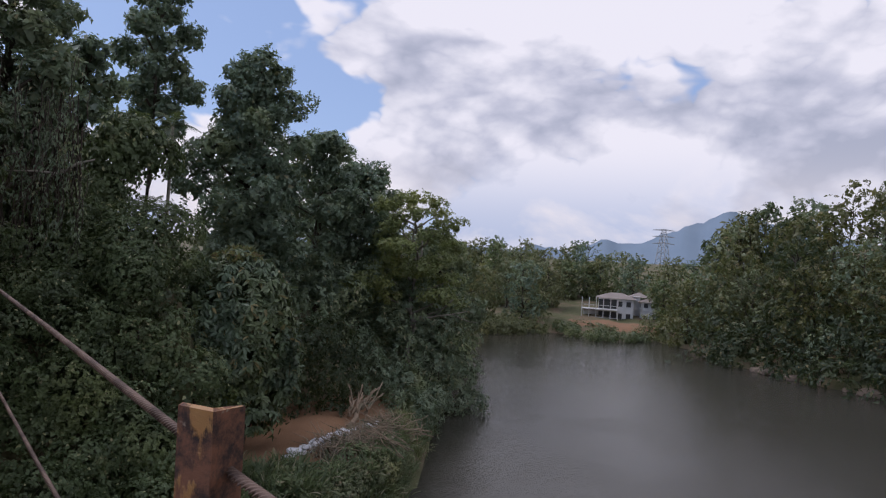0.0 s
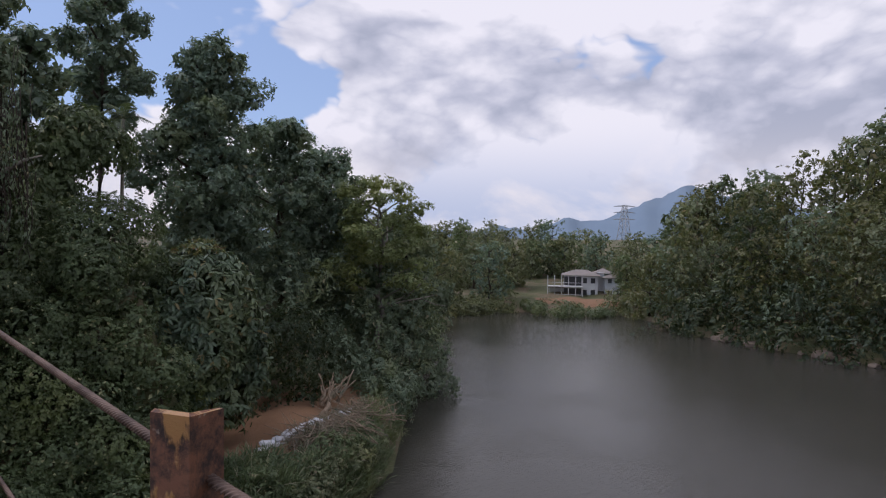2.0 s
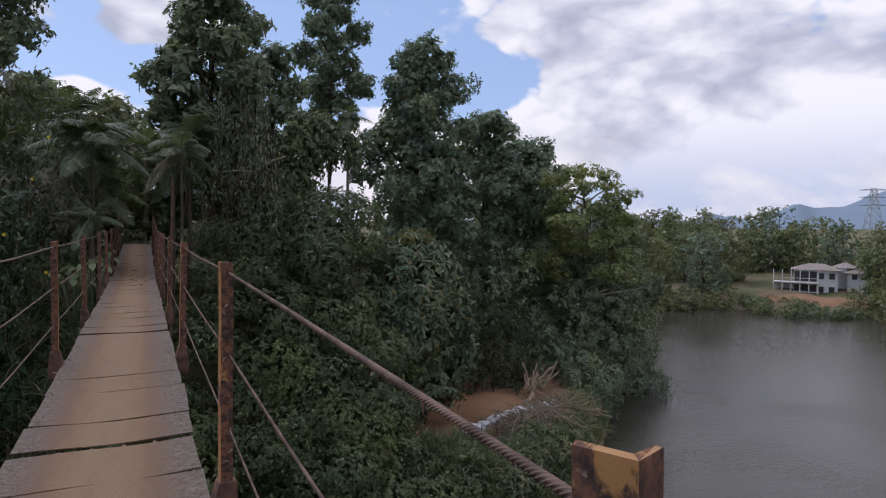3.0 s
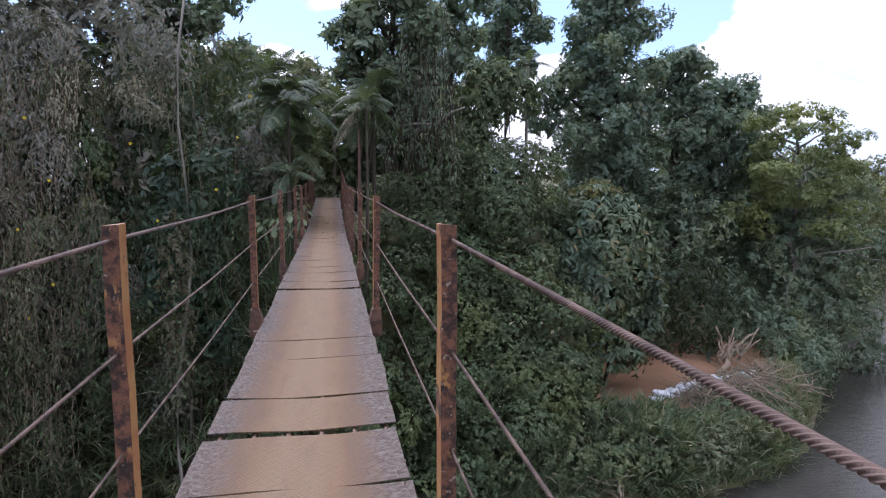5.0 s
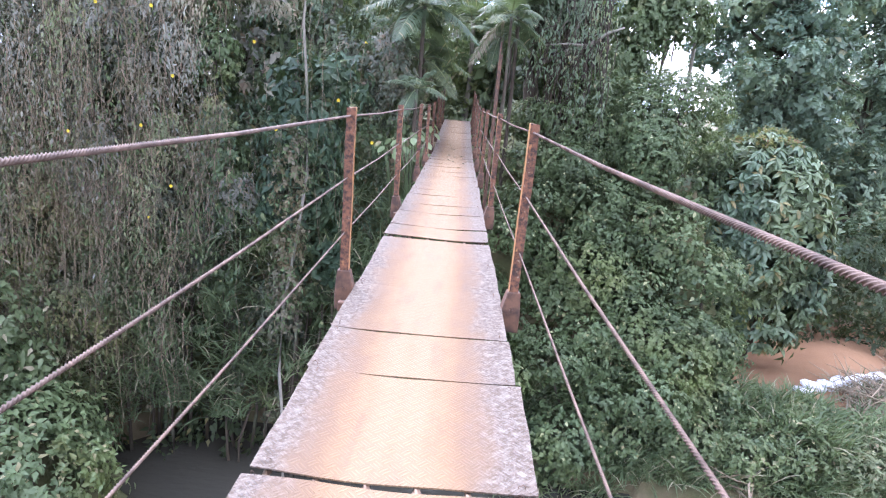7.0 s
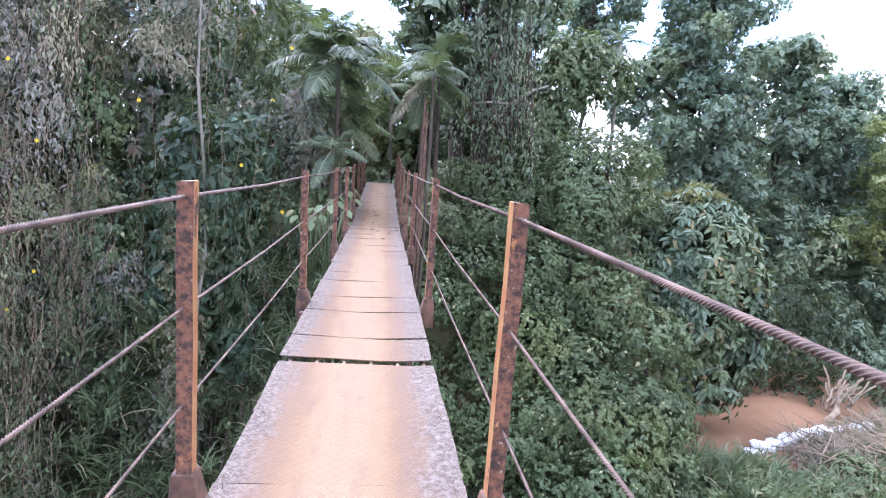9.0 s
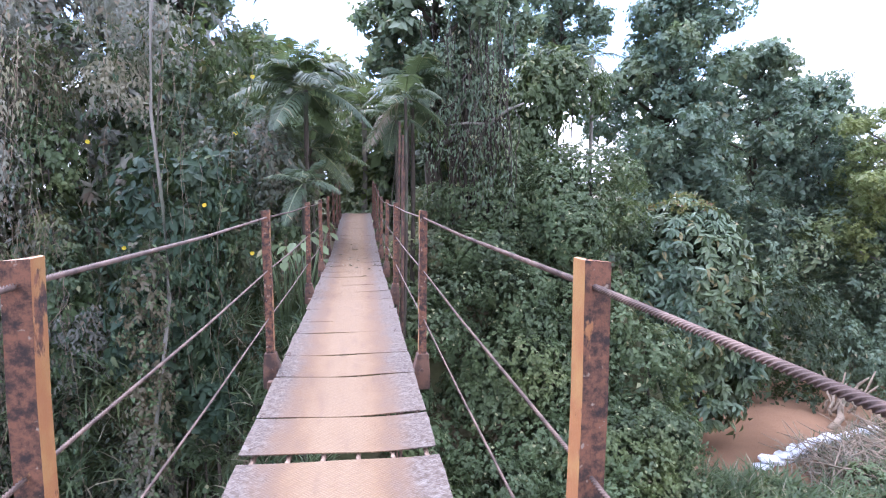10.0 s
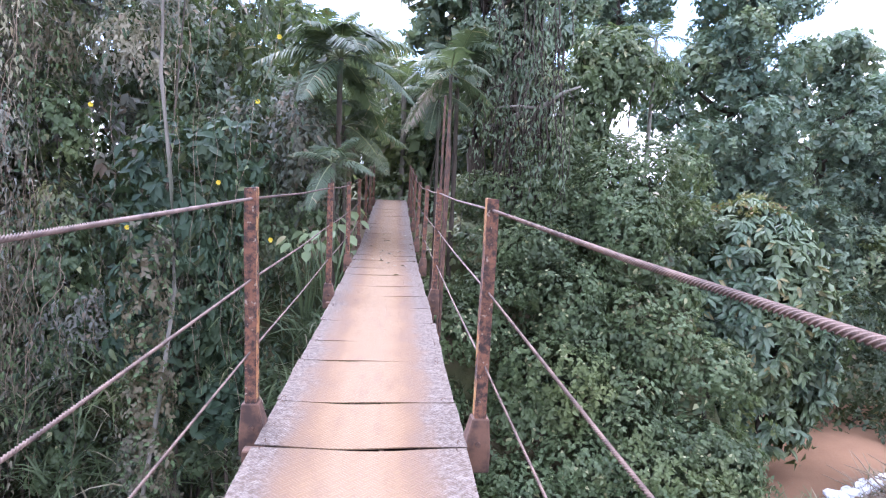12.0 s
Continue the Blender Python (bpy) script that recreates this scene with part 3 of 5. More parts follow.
def twisted_rope(name, line, radius, parent, lobes=6, pitch=0.16, step=0.02, label="", mat=None):
    """A wire rope along the points of line: lobed section that turns as it goes."""
    pts = [Vector(p) for p in line]
    samples, dist = [], 0.0
    for a, b in zip(pts, pts[1:]):
        n = max(1, int((b - a).length / (step if -1.6 < a.y < 8.6 else step * 14)))
        for i in range(n):
            samples.append((a.lerp(b, i / n), dist + (b - a).length * i / n))
        dist += (b - a).length
    samples.append((pts[-1], dist))
    per = lobes * 3
    ang = np.arange(per) * 2 * math.pi / per
    prof = radius * np.where(np.arange(per) % 3 == 0, 0.55, 1.08)
    p = np.array([s[0] for s in samples])
    d = np.array([s[1] for s in samples])
    turn = ang[None] + (d / pitch * 2 * math.pi / lobes * 1.0)[:, None] * 1.0
    v = p[:, None, :] + np.stack([np.cos(turn) * prof, np.zeros_like(turn), np.sin(turn) * prof], -1)
    n = len(samples)
    i = np.arange(n - 1)[:, None] * per
    k = np.arange(per)[None]
    f = np.stack([i + k, i + (k + 1) % per, i + per + (k + 1) % per, i + per + k], -1).reshape(-1, 4)
    ob = array_mesh(name, v.reshape(-1, 3), f, mat or CABLE, parent)
    if label:
        ob["label"] = label
    return ob


POST_Y = [-12.95, -9.65, -6.35, -3.05, 0.25, 3.0, 6.67, 9.98, 13.5, 16.1, 18.8, 21.4, 24.0, 26.6]


def make_post():
    """Angle-iron post for the right side: corner towards the walker, flanges along +y and +x."""
    bm = bmesh.new()
    w, t, h = 0.057, 0.007, 1.19
    outline = [(0, 0), (w, 0), (w, t), (t, t), (t, w), (0, w)]
    levels = [-0.12, 0.0, 0.3, 0.6, 0.9, h - 0.004, h]
    rings = []
    for z in levels:
        k = 0.0015 * math.sin(z * 9)
        rings.append([bm.verts.new((x + k, y - k, z + (0.004 * math.sin(x * 90) if z == h else 0))) for x, y in outline])
    for a, b in zip(rings, rings[1:]):
        for i in range(6):
            bm.faces.new((a[i], a[(i + 1) % 6], b[(i + 1) % 6], b[i]))
    bm.faces.new(rings[-1])
    bm.faces.new(rings[0][::-1])
    bmesh.ops.recalc_face_normals(bm, faces=bm.faces)
    return bm


def make_foot():
    """The flared shoe at a post's base, with its bolt."""
    bm = bmesh.new()
    low, high = [(-0.045, -0.02, -0.15), (0.085, -0.02, -0.15), (0.085, 0.085, -0.15), (-0.045, 0.085, -0.15)], [(-0.008, -0.01, 0.12), (0.074, -0.01, 0.12), (0.074, 0.074, 0.12), (-0.008, 0.074, 0.12)]
    mid = [(-0.045, -0.02, -0.03), (0.085, -0.02, -0.03), (0.085, 0.085, -0.03), (-0.045, 0.085, -0.03)]
    rings = [[bm.verts.new(p) for p in r] for r in (low, mid, high)]
    for a, b in zip(rings, rings[1:]):
        for i in range(4):
            bm.faces.new((a[i], a[(i + 1) % 4], b[(i + 1) % 4], b[i]))
    bm.faces.new(rings[-1])
    bm.faces.new(rings[0][::-1])
    bmesh.ops.bevel(bm, geom=list(bm.edges), offset=0.006, segments=1, affect="EDGES")
    bmesh.ops.create_cone(bm, segments=6, radius1=0.013, radius2=0.013, depth=0.03, cap_ends=True, matrix=Matrix.Translation((0.02, -0.025, 0.0)) @ Euler((math.pi / 2, 0, 0)).to_matrix().to_4x4())
    return bm


def build_bridge():
    bridge = thing("footbridge", (0, 0, 0), "narrow cable footbridge with steel plate deck over a river", "bridge")
    # posts: one mesh for each side, shared by all the posts of that side
    for side in (1, -1):
        made = {}
        for y in POST_Y:
            rusty = y > 8 or y == 0.25
            first = made.get(rusty)
            rng = random.Random(int(y * 10) + side)
            yy = y + (0.15 if side < 0 and y > 0 else 0)
            if first is None:
                bm = make_post()
                fm = make_foot()
                if side < 0:
                    for q in (bm, fm):
                        bmesh.ops.scale(q, vec=(-1, 1, 1), verts=q.verts)
                        bmesh.ops.reverse_faces(q, faces=q.faces)
                post = part("railing_post", bm, POST_RUSTY if rusty else POST, bridge, "rusted angle-iron post with worn yellow-orange paint")
                foot = part("post_foot", fm, RUST, post, "flared rusty shoe with a bolt")
                made[rusty] = (post.data, foot.data)
            else:
                post = new("railing_post", first[0])
                post.parent = bridge
                post["label"] = "rusted angle-iron post with worn yellow-orange paint"
                foot = new("post_foot", first[1])
                foot.parent = post
            post.location = (side * 0.535, yy, deck_z(yy))
            post.rotation_euler = (rng.uniform(-0.012, 0.012), side * rng.uniform(0.0, 0.02), {0.25: 0.45, 3.0: 0.12}.get(y, 0.03) * side + rng.uniform(-0.04, 0.04))
    # railing ropes threaded through the posts
    for side in (1, -1):
        for h, r, name in ((1.135, 0.0068, "handrail_rope"), (0.74, 0.0056, "middle_rope"), (0.38, 0.0052, "lower_rope")):
            line = []
            for i, y in enumerate(POST_Y):
                yy = y + (0.15 if side < 0 and y > 0 else 0)
                line.append((side * 0.573, yy, h + deck_z(yy) - (0.028 if y == 0.25 and h > 1 else 0)))
                if i + 1 < len(POST_Y):
                    m = (y + POST_Y[i + 1]) / 2
                    line.append((side * 0.574, m, h - 0.012 + deck_z(m)))
            twisted_rope(name, line, r, bridge, 6 if r > 0.006 else 4, 0.0105 if r > 0.006 else 0.0115, 0.0036 if r > 0.006 else 0.0066, "thick weathered twisted wire rope")
    # carrying ropes under the plates
    for i in range(6):
        x = -0.44 + 0.176 * i
        line = [(x, y, deck_z(y) - 0.033) for y in np.arange(-46, 28.1, 2.0)]
        twisted_rope("deck_rope", line, 0.0155, bridge, 4, 0.05, 0.06, "dusty rusted rope under the plates", DUSTY)
    for y in POST_Y:
        bm = bmesh.new()
        box(bm, (0, 0, 0), (1.14, 0.065, 0.065), 0.006)
        ob = part("cross_beam", bm, RUST, bridge, "rusty steel cross beam")
        ob.location = (0, y + 0.02, deck_z(y) - 0.085)
    return bridge


BRIDGE = build_bridge()


def plate_mesh(length, seed):
    """A chequer plate, a little bowed and bent at its edges."""
    rng = random.Random(seed)
    bm = bmesh.new()
    nx, ny, t = 12, 4, 0.006
    grid = []
    tip = rng.uniform(-0.004, 0.006)
    for j in range(ny + 1):
        row = []
        for i in range(nx + 1):
            x = -DECK + 2 * DECK * i / nx
            y = length * j / ny
            s = x / DECK
            z = -0.010 * (1 - s * s) + 0.004 * math.sin(seed + s * 3) + tip * (j / ny - 0.5)
            edge = 0.005 * math.sin(seed * 1.7 + s * 5.0) if j in (0, ny) else 0.0
            row.append(bm.verts.new((x + (rng.uniform(-0.004, 0.004) if i in (0, nx) else 0), y + edge, z)))
        grid.append(row)
    for j in range(ny):
        for i in range(nx):
            bm.faces.new((grid[j][i], grid[j][i + 1], grid[j + 1][i + 1], grid[j + 1][i]))
    made = bmesh.ops.extrude_face_region(bm, geom=list(bm.faces))
    bmesh.ops.translate(bm, vec=(0, 0, -t), verts=[g for g in made["geom"] if isinstance(g, bmesh.types.BMVert)])
    bmesh.ops.recalc_face_normals(bm, faces=bm.faces)
    return bm


def build_plates():
    tie_mesh = None
    for i, (a, b) in enumerate(zip(JOINTS, JOINTS[1:])):
        lo = WIDE.get(round(a, 2), 0.006) / 2
        hi = WIDE.get(round(b, 2), 0.006) / 2
        plate = part("deck_plate", plate_mesh(b - a - lo - hi, i), PLATE, BRIDGE)
        za, zb = deck_z(a), deck_z(b)
        rng = random.Random(i)
        plate.location = (rng.uniform(-0.01, 0.01), a + lo, za + rng.uniform(0, 0.004))
        plate.rotation_euler = (math.atan2(zb - za, b - a), 0, rng.uniform(-0.012, 0.012))
        if -4 < a < 20:
            for side in (-1, 1):
                for dy in (0.03, b - a - 0.06):
                    x = side * 0.455
                    if tie_mesh is None:
                        runs = [([(0, 0, -0.05), (0, 0, 0.012), (0.012, 0.012, 0.02), (0.03, 0.02, 0.008), (0.03, 0.02, -0.05)], [0.002] * 5)]
                        tie = tubes("wire_tie", runs, RUST, plate, 4)
                        tie_mesh = tie.data
                    else:
                        tie = new("wire_tie", tie_mesh)
                        tie.parent = plate
                    tie.location = (x, dy, 0.0)
                    tie.rotation_euler = (0, 0, rng.uniform(0, 3))
                    tie.scale = (0.7, 0.7, 0.8)


# ---- plants: builders ----
def ground_at(x, y):
    return float(ground_height(np.array([float(x)]), np.array([float(y)]))[0])


def bush(name, blobs, count, size, leaf, label, shape="leaf", slim=0.5, droop=0.5, depth=0.3, category="bush", rough=0.22, under=-0.6, sprig=9, reach=2.2):
    x, y = blobs[0][0], blobs[0][1]
    z = ground_at(x, y)
    root = thing(name, (x, y, z), label, category)
    local = [(bx - x, by - y, bz - z, rx, ry, rz) for bx, by, bz, rx, ry, rz in blobs]
    rng = random.Random(int(x * 7 + y * 3))
    for b in local[:8]:
        foot = ground_at(b[0] + x, b[1] + y) - z
        tubes("stem", [(bent((b[0] * 0.9, b[1] * 0.9, foot - 0.3), b[:3], 4, 0.25, rng), [0.06, 0.05, 0.04, 0.03, 0.015])], BARK, root, 5)
    foliage("leaves", local, count, size, LEAF[leaf], root, shape, slim, droop, depth, rough, under, sprig=sprig, reach=reach)
    return root


def heap(x0, x1, y0, y1, zlow, zhigh, n, r, seed):
    """Ellipsoids strewn over a slope between two levels."""
    rng = random.Random(seed)
    out = []
    for i in range(n):
        s = (i + rng.random()) / n
        rr = r * rng.uniform(0.55, 1.35)
        out.append((rng.uniform(x0, x1), y0 + (y1 - y0) * s + rng.uniform(-0.7, 0.7), zlow + (zhigh - zlow) * s, rr * rng.uniform(0.8, 1.3), rr, rr * rng.uniform(0.6, 1.1)))
    return out


def carpet(x0, x1, y0, y1, n, r, lift, seed):
    """Ellipsoids that lie close over the ground."""
    rng = random.Random(seed)
    out = []
    for i in range(n):
        x, y = rng.uniform(x0, x1), rng.uniform(y0, y1)
        rr = r * rng.uniform(0.6, 1.35)
        out.append((x, y, ground_at(x, y) + lift * rng.uniform(0.2, 1.0), rr * rng.uniform(0.9, 1.3), rr, rr * rng.uniform(0.6, 0.95)))
    return out


def frond(base, way, length, sag, leaflets, width, rng, spread=1.0):
    """Arrays of one palm frond: leaflets on both sides of a bent midrib; and the midrib's points."""
    way = Vector(way).normalized()
    pts = []
    for i in range(9):
        s = i / 8
        pts.append(Vector(base) + way * length * s + Vector((0, 0, -sag * s * s * length)))
    p, along, out, ln = [], [], [], []
    for i in range(leaflets):
        s = 0.16 + 0.84 * i / (leaflets - 1)
        k = min(7, int(s * 8))
        q = pts[k].lerp(pts[k + 1], s * 8 - k)
        t = (pts[k + 1] - pts[k]).normalized()
        side = t.cross(Vector((0, 0, 1))).normalized()
        up = side.cross(t)
        for sg in (-1, 1):
            d = side * sg * spread + t * 0.55 + up * rng.uniform(-0.05, 0.25) + Vector((0, 0, -0.45 * spread))
            p.append(q)
            along.append(d)
            out.append(up + side * sg * 0.3)
            ln.append(length * 0.34 * (math.sin(math.pi * min(1, 0.22 + 0.75 * s)) ** 0.7) * rng.uniform(0.85, 1.1))
    return pts, np.array(p, float), np.array(along, float), np.array(out, float), np.array(ln, float), width


def palm(x, y, ground, height, radius, fronds, length, seed, label, lean=(0, 0), bark=None, sag=0.45, group="", leaflets=26):
    """A feather palm: ringed slim trunk and a crown of drooping fronds."""
    rng = random.Random(seed)
    root = thing("palm_tree", (x, y, ground), label, "palm", group)
    top = Vector((lean[0] * height, lean[1] * height, height))
    pts = [top * s + Vector((0.06 * math.sin(3 * s), 0.05 * math.sin(4 * s), 0)) for s in [i / 8 for i in range(-1, 9)]]
    pts[0] = Vector((0, 0, -0.4))
    tubes("trunk", [(pts, [radius * (1.15 - 0.35 * i / 9) for i in range(10)])], bark or BARK_PALE, root, 8)
    for i in range(fronds):
        ang = i * 2.399 + rng.uniform(-0.3, 0.3)
        rise = 2.2 - 2.6 * i / max(1, fronds - 1) + rng.uniform(-0.1, 0.1)
        way = (math.cos(ang), math.sin(ang), rise)
        mid, p, along, out, ln, w = frond(top, way, length * rng.uniform(0.8, 1.1), sag * rng.uniform(0.8, 1.3), leaflets, 0.07, rng)
        v, f = leaf_arrays(p, along, out, ln, np.full(len(p), length * 0.019), "blade")
        dead = i == fronds - 1 and fronds > 9
        ob = array_mesh("frond", v, f, LEAF["dry"] if dead else LEAF["palm"], root)
        rib = tubes("midrib", [(mid, [0.02 * (1 - 0.1 * k) for k in range(9)])], LEAF["olive"], ob, 4)
    return root


def grass_clump(name, spots, n, length, mat, label, width=0.03, category="grass", group="", lean=0.7, each=26):
    """Arching grass blades from several tufts; one object for what nobody could count."""
    root_p, along, ln = [], [], []
    for x, y, z in spots:
        ang = RNG.uniform(0, 2 * math.pi, each)
        out = np.stack([np.cos(ang), np.sin(ang), RNG.uniform(0.6, 2.2, each)], -1)
        out[:, :2] *= lean
        root_p.append(np.array([x, y, z]) + RNG.normal(size=(each, 3)) * np.array([0.12, 0.12, 0.02]))
        along.append(unit(out))
        ln.append(length * RNG.uniform(0.5, 1.2, each))
    p, d, ln = np.concatenate(root_p), np.concatenate(along), np.concatenate(ln)
    k = len(p)
    side = unit(np.cross(d, np.array([0, 0, 1.0])) + RNG.normal(size=(k, 3)) * 0.2)
    rows = []
    for s, w in ((0.0, 1.0), (0.35, 1.0), (0.7, 0.75), (1.0, 0.05)):
        c = p + d * (ln * s)[:, None] + np.array([0, 0, -0.75]) * (ln * s ** 2.2)[:, None] * np.linalg.norm(d[:, :2], axis=1, keepdims=True)
        c[:, :2] += d[:, :2] * (ln * s * s * 0.35)[:, None]
        rows += [c - side * width * w / 2, c + side * width * w / 2]
    v = np.stack(rows, 1)
    o = (np.arange(k) * 8)[:, None, None]
    f = (np.array([(0, 1, 3, 2), (2, 3, 5, 4), (4, 5, 7, 6)])[None] + o).reshape(-1, 4)
    ob = array_mesh(name, v.reshape(-1, 3), f, mat)
    return tagged(ob, label, category, group, "stuff")


def hanging_vines(name, spots, label, mat, leaf, leaf_n=14, size=0.1, radius=0.012, seed=1):
    """Creeper strands that hang from a height, with some leaves on each."""
    rng = random.Random(seed)
    x0, y0, z0 = spots[0][0], spots[0][1], spots[0][3]
    root = thing(name, (x0, y0, z0), label, "vine")
    runs, lp = [], []
    for x, y, top, low in spots:
        n = 16
        sway = rng.uniform(0.15, 0.6)
        ph = rng.uniform(0, 6)
        pts = [Vector((x - x0 + sway * math.sin(ph + 3.4 * i / n) + 0.16 * sway * math.sin(2.1 * ph + 17 * i / n) + rng.uniform(-0.05, 0.05), y - y0 + 0.5 * sway * math.cos(ph + 4 * i / n), top + (low - top) * i / n - z0)) for i in range(n + 1)]
        r = radius * rng.uniform(0.5, 1.6)
        runs.append((pts, [r] * (n + 1)))
        for _ in range(leaf_n):
            s = rng.random() * n * 0.999
            k = int(s)
            lp.append(pts[k].lerp(pts[k + 1], s - k))
    tagged(tubes("strand", runs, mat, root, 3), kind="stuff")
    if lp:
        p = np.array(lp, float) + RNG.normal(size=(len(lp), 3)) * 0.14
        k = len(p)
        ln = size * RNG.uniform(0.6, 1.4, k)
        v, f = leaf_arrays(p, RNG.normal(size=(k, 3)) * 0.35 + np.array([0, 0, -0.9]), RNG.normal(size=(k, 3)) * 0.5 + np.array([0, -0.9, 0.4]), ln, ln * 0.36, "leaf")
        array_mesh("leaves", v, f, LEAF[leaf], root)
    return root


# ---- near bank beside the bridge ----
tree("tree", 6.0, 31.5, -0.5, 10.2, 2.1, "tree", 16000, 0.22, 2, 0.1, 24, "leafy tree behind the bridge head", 0.22, clump=0.36)
tree("tree", 2.8, 27.2, -0.5, 12.0, 2.4, "dark", 26000, 0.20, 3, 0.40, 30, "tall tree hung with creepers beside the bridge", 0.32, clump=0.30)
tree("tree", 11.0, 38.5, -2, 17.5, 2.3, "tree", 18000, 0.22, 5, 0.50, 22, "slim tall tree standing above the others", 0.25, clump=0.40)
tree("tree", 15.7, 34.8, -3, 12.8, 3.5, "tree", 52000, 0.22, 8, 0.12, 44, "massive dark green tree on the river bank", 0.35, clump=0.38)
tree("tree", 21.9, 37.0, -4, 9.4, 2.9, "tree", 36000, 0.22, 11, 0.10, 30, "tall dark tree on the river bank", 0.3, clump=0.38)
tree("tree", 26.0, 38.0, -5, 8.0, 3.6, "tree", 28000, 0.24, 14, 0.08, 28, "dense dark tree on the river bank", 0.3, clump=0.38)
tree("tree", 26.6, 32.2, -6, 5.6, 4.3, "fresh", 24000, 0.17, 17, 0.34, 26, "spreading light green tree leaning over the river", 0.24, flat=0.34, clump=0.30, bark=BARK_PALE)
tree("tree", 32.8, 37.5, -7, 3.0, 4.0, "dark", 24000, 0.26, 20, 0.03, 30, "dense dark tree at the water's edge", 0.3, clump=0.38)
# trees with "pale" leaves carry painted haze in their crowns
tree("tree", -8.6, 28.5, 0.0, 15.0, 3.4, "pale", 26000, 0.17, 23, 0.12, 32, "tall dark tree beside the walkway", 0.3, clump=0.30)
tree("tree", -5.5, 27.6, 0.0, 12.0, 2.5, "dark", 18000, 0.19, 24, 0.30, 26, "tall leafy tree beside the walkway", 0.25, clump=0.34)
tree("tree", -12.5, 25.0, 0.0, 12.5, 5.2, "pale", 40000, 0.17, 26, 0.05, 40, "tall tree overgrown with creepers", 0.3, clump=0.28)
tree("tree", -22.0, 22.0, -1, 13.0, 6.5, "pale", 30000, 0.22, 29, 0.05, 34, "broad dark tree over the creek", 0.3, clump=0.30)
# the forest behind them
rng = random.Random(41)
for i, (x, y, top, r, kind) in enumerate([(-30, 34, 12, 6, "dark"), (-18, 37, 14, 6, "dark"), (-9, 42, 8, 4.5, "olive"), (3.5, 41, 8, 3.6, "olive"), (5.5, 43, 8, 3.4, "dark"), (25, 47, 8, 5, "dark"), (31, 46, 8, 5, "dark"),
                                         (38, 46, 4, 4.5, "olive"), (1.5, 33.5, 5.0, 2.8, "light"), (-4.8, 36, 8.4, 3.0, "light"), (-1.2, 38, 8.0, 2.8, "olive"), (47, 50, 2.5, 4.5, "far"), (54, 58, 1.5, 4.5, "far"), (5.0, 34, 4.5, 2.4, "olive"), (60, 70, 2, 5, "far"), (50, 60, 4, 5, "dark")]):
    tree("tree", x, y, ground_at(x, y), top, r, kind, 6500, 0.32, 60 + i, 0.05, 26, "leafy forest tree behind the river bank", 0.25, group="forest behind the bank", clump=0.34)

# rounded shrub with large drooping leaves
def whorl_shrub(blobs, whorls, each, size, label):
    """A dome of leaf whorls: each whorl is a ring of large leaves that hang from a twig's end."""
    x, y = blobs[0][0], blobs[0][1]
    z = ground_at(x, y)
    root = thing("large_leaf_shrub", (x, y, z), label, "shrub")
    local = [(bx - x, by - y, bz - z, rx, ry, rz) for bx, by, bz, rx, ry, rz in blobs]
    rng = random.Random(77)
    for b in local:
        tubes("stem", [(bent((b[0] * 0.4, b[1] * 0.4, -0.3), b[:3], 5, 0.25, rng), [0.10, 0.09, 0.07, 0.05, 0.04, 0.02])], BARK, root, 6)
    c, out = shell(local, whorls, 0.16, 0.10, -0.75)
    m = len(c)
    twig = unit(out + np.array([0, 0, 0.15]) + RNG.normal(size=(m, 3)) * 0.2)
    side = unit(np.cross(twig, np.array([0.0, 0.0, 1.0]) + RNG.normal(size=(m, 3)) * 0.05))
    up = np.cross(side, twig)
    ang = (np.arange(each) * 2 * math.pi / each)[None] + RNG.uniform(0, 6, (m, 1)) + RNG.normal(size=(m, each)) * 0.2
    ring = side[:, None] * np.cos(ang)[..., None] + up[:, None] * np.sin(ang)[..., None]
    along = (ring * 0.8 + twig[:, None] * 0.35 + np.array([0, 0, -0.75])).reshape(-1, 3)
    facing = (twig[:, None] * 0.9 + np.array([0, 0, 0.55]) + ring * 0.25).reshape(-1, 3)
    k = m * each
    length = size * RNG.uniform(0.7, 1.15, k)
    p = np.repeat(c, each, 0) + RNG.normal(size=(k, 3)) * 0.03
    v, f = leaf_arrays(p, along, facing, length, length * 0.40, "oval")
    array_mesh("leaves", v, f, LEAF["bush"], root)
    # inner layer in a darker leaf colour, which paints the dome's inner shade
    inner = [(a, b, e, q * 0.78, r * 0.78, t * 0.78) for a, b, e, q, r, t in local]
    foliage("inner_leaves", inner, 5000, 0.34, LEAF["deep"], root, "leaf", 0.5, 0.8, 0.2, 0.1, -0.8, "dark leaves for the shade within the dome")
    blossom, way = shell([(local[0][0], local[0][1], local[0][2] + 0.1, *local[0][3:])], 1600, 0.05, 0.1, 0.80)
    foliage("young_leaves", [(*q, 0.10, 0.10, 0.08) for q in blossom[:110]], 800, 0.13, LEAF["young"], root, "leaf", 0.5, 0.2, 0.3, 0.1, -0.5, "yellowish young leaves on the crest", sprig=6, reach=0.8)
    return root


whorl_shrub([(11.6, 26.0, -1.2, 2.25, 2.1, 2.3), (11.7, 25.8, -3.2, 2.5, 2.1, 2.3), (12.0, 25.3, -5.3, 1.6, 1.4, 1.8), (12.9, 25.5, -3.9, 1.5, 1.4, 2.0), (10.2, 25.6, -2.4, 1.3, 1.4, 1.6), (11.2, 24.7, -3.4, 1.5, 1.2, 1.6), (12.3, 24.6, -2.2, 1.3, 1.2, 1.6)],
            1500, 8, 0.42, "rounded shrub with large glossy drooping leaves")
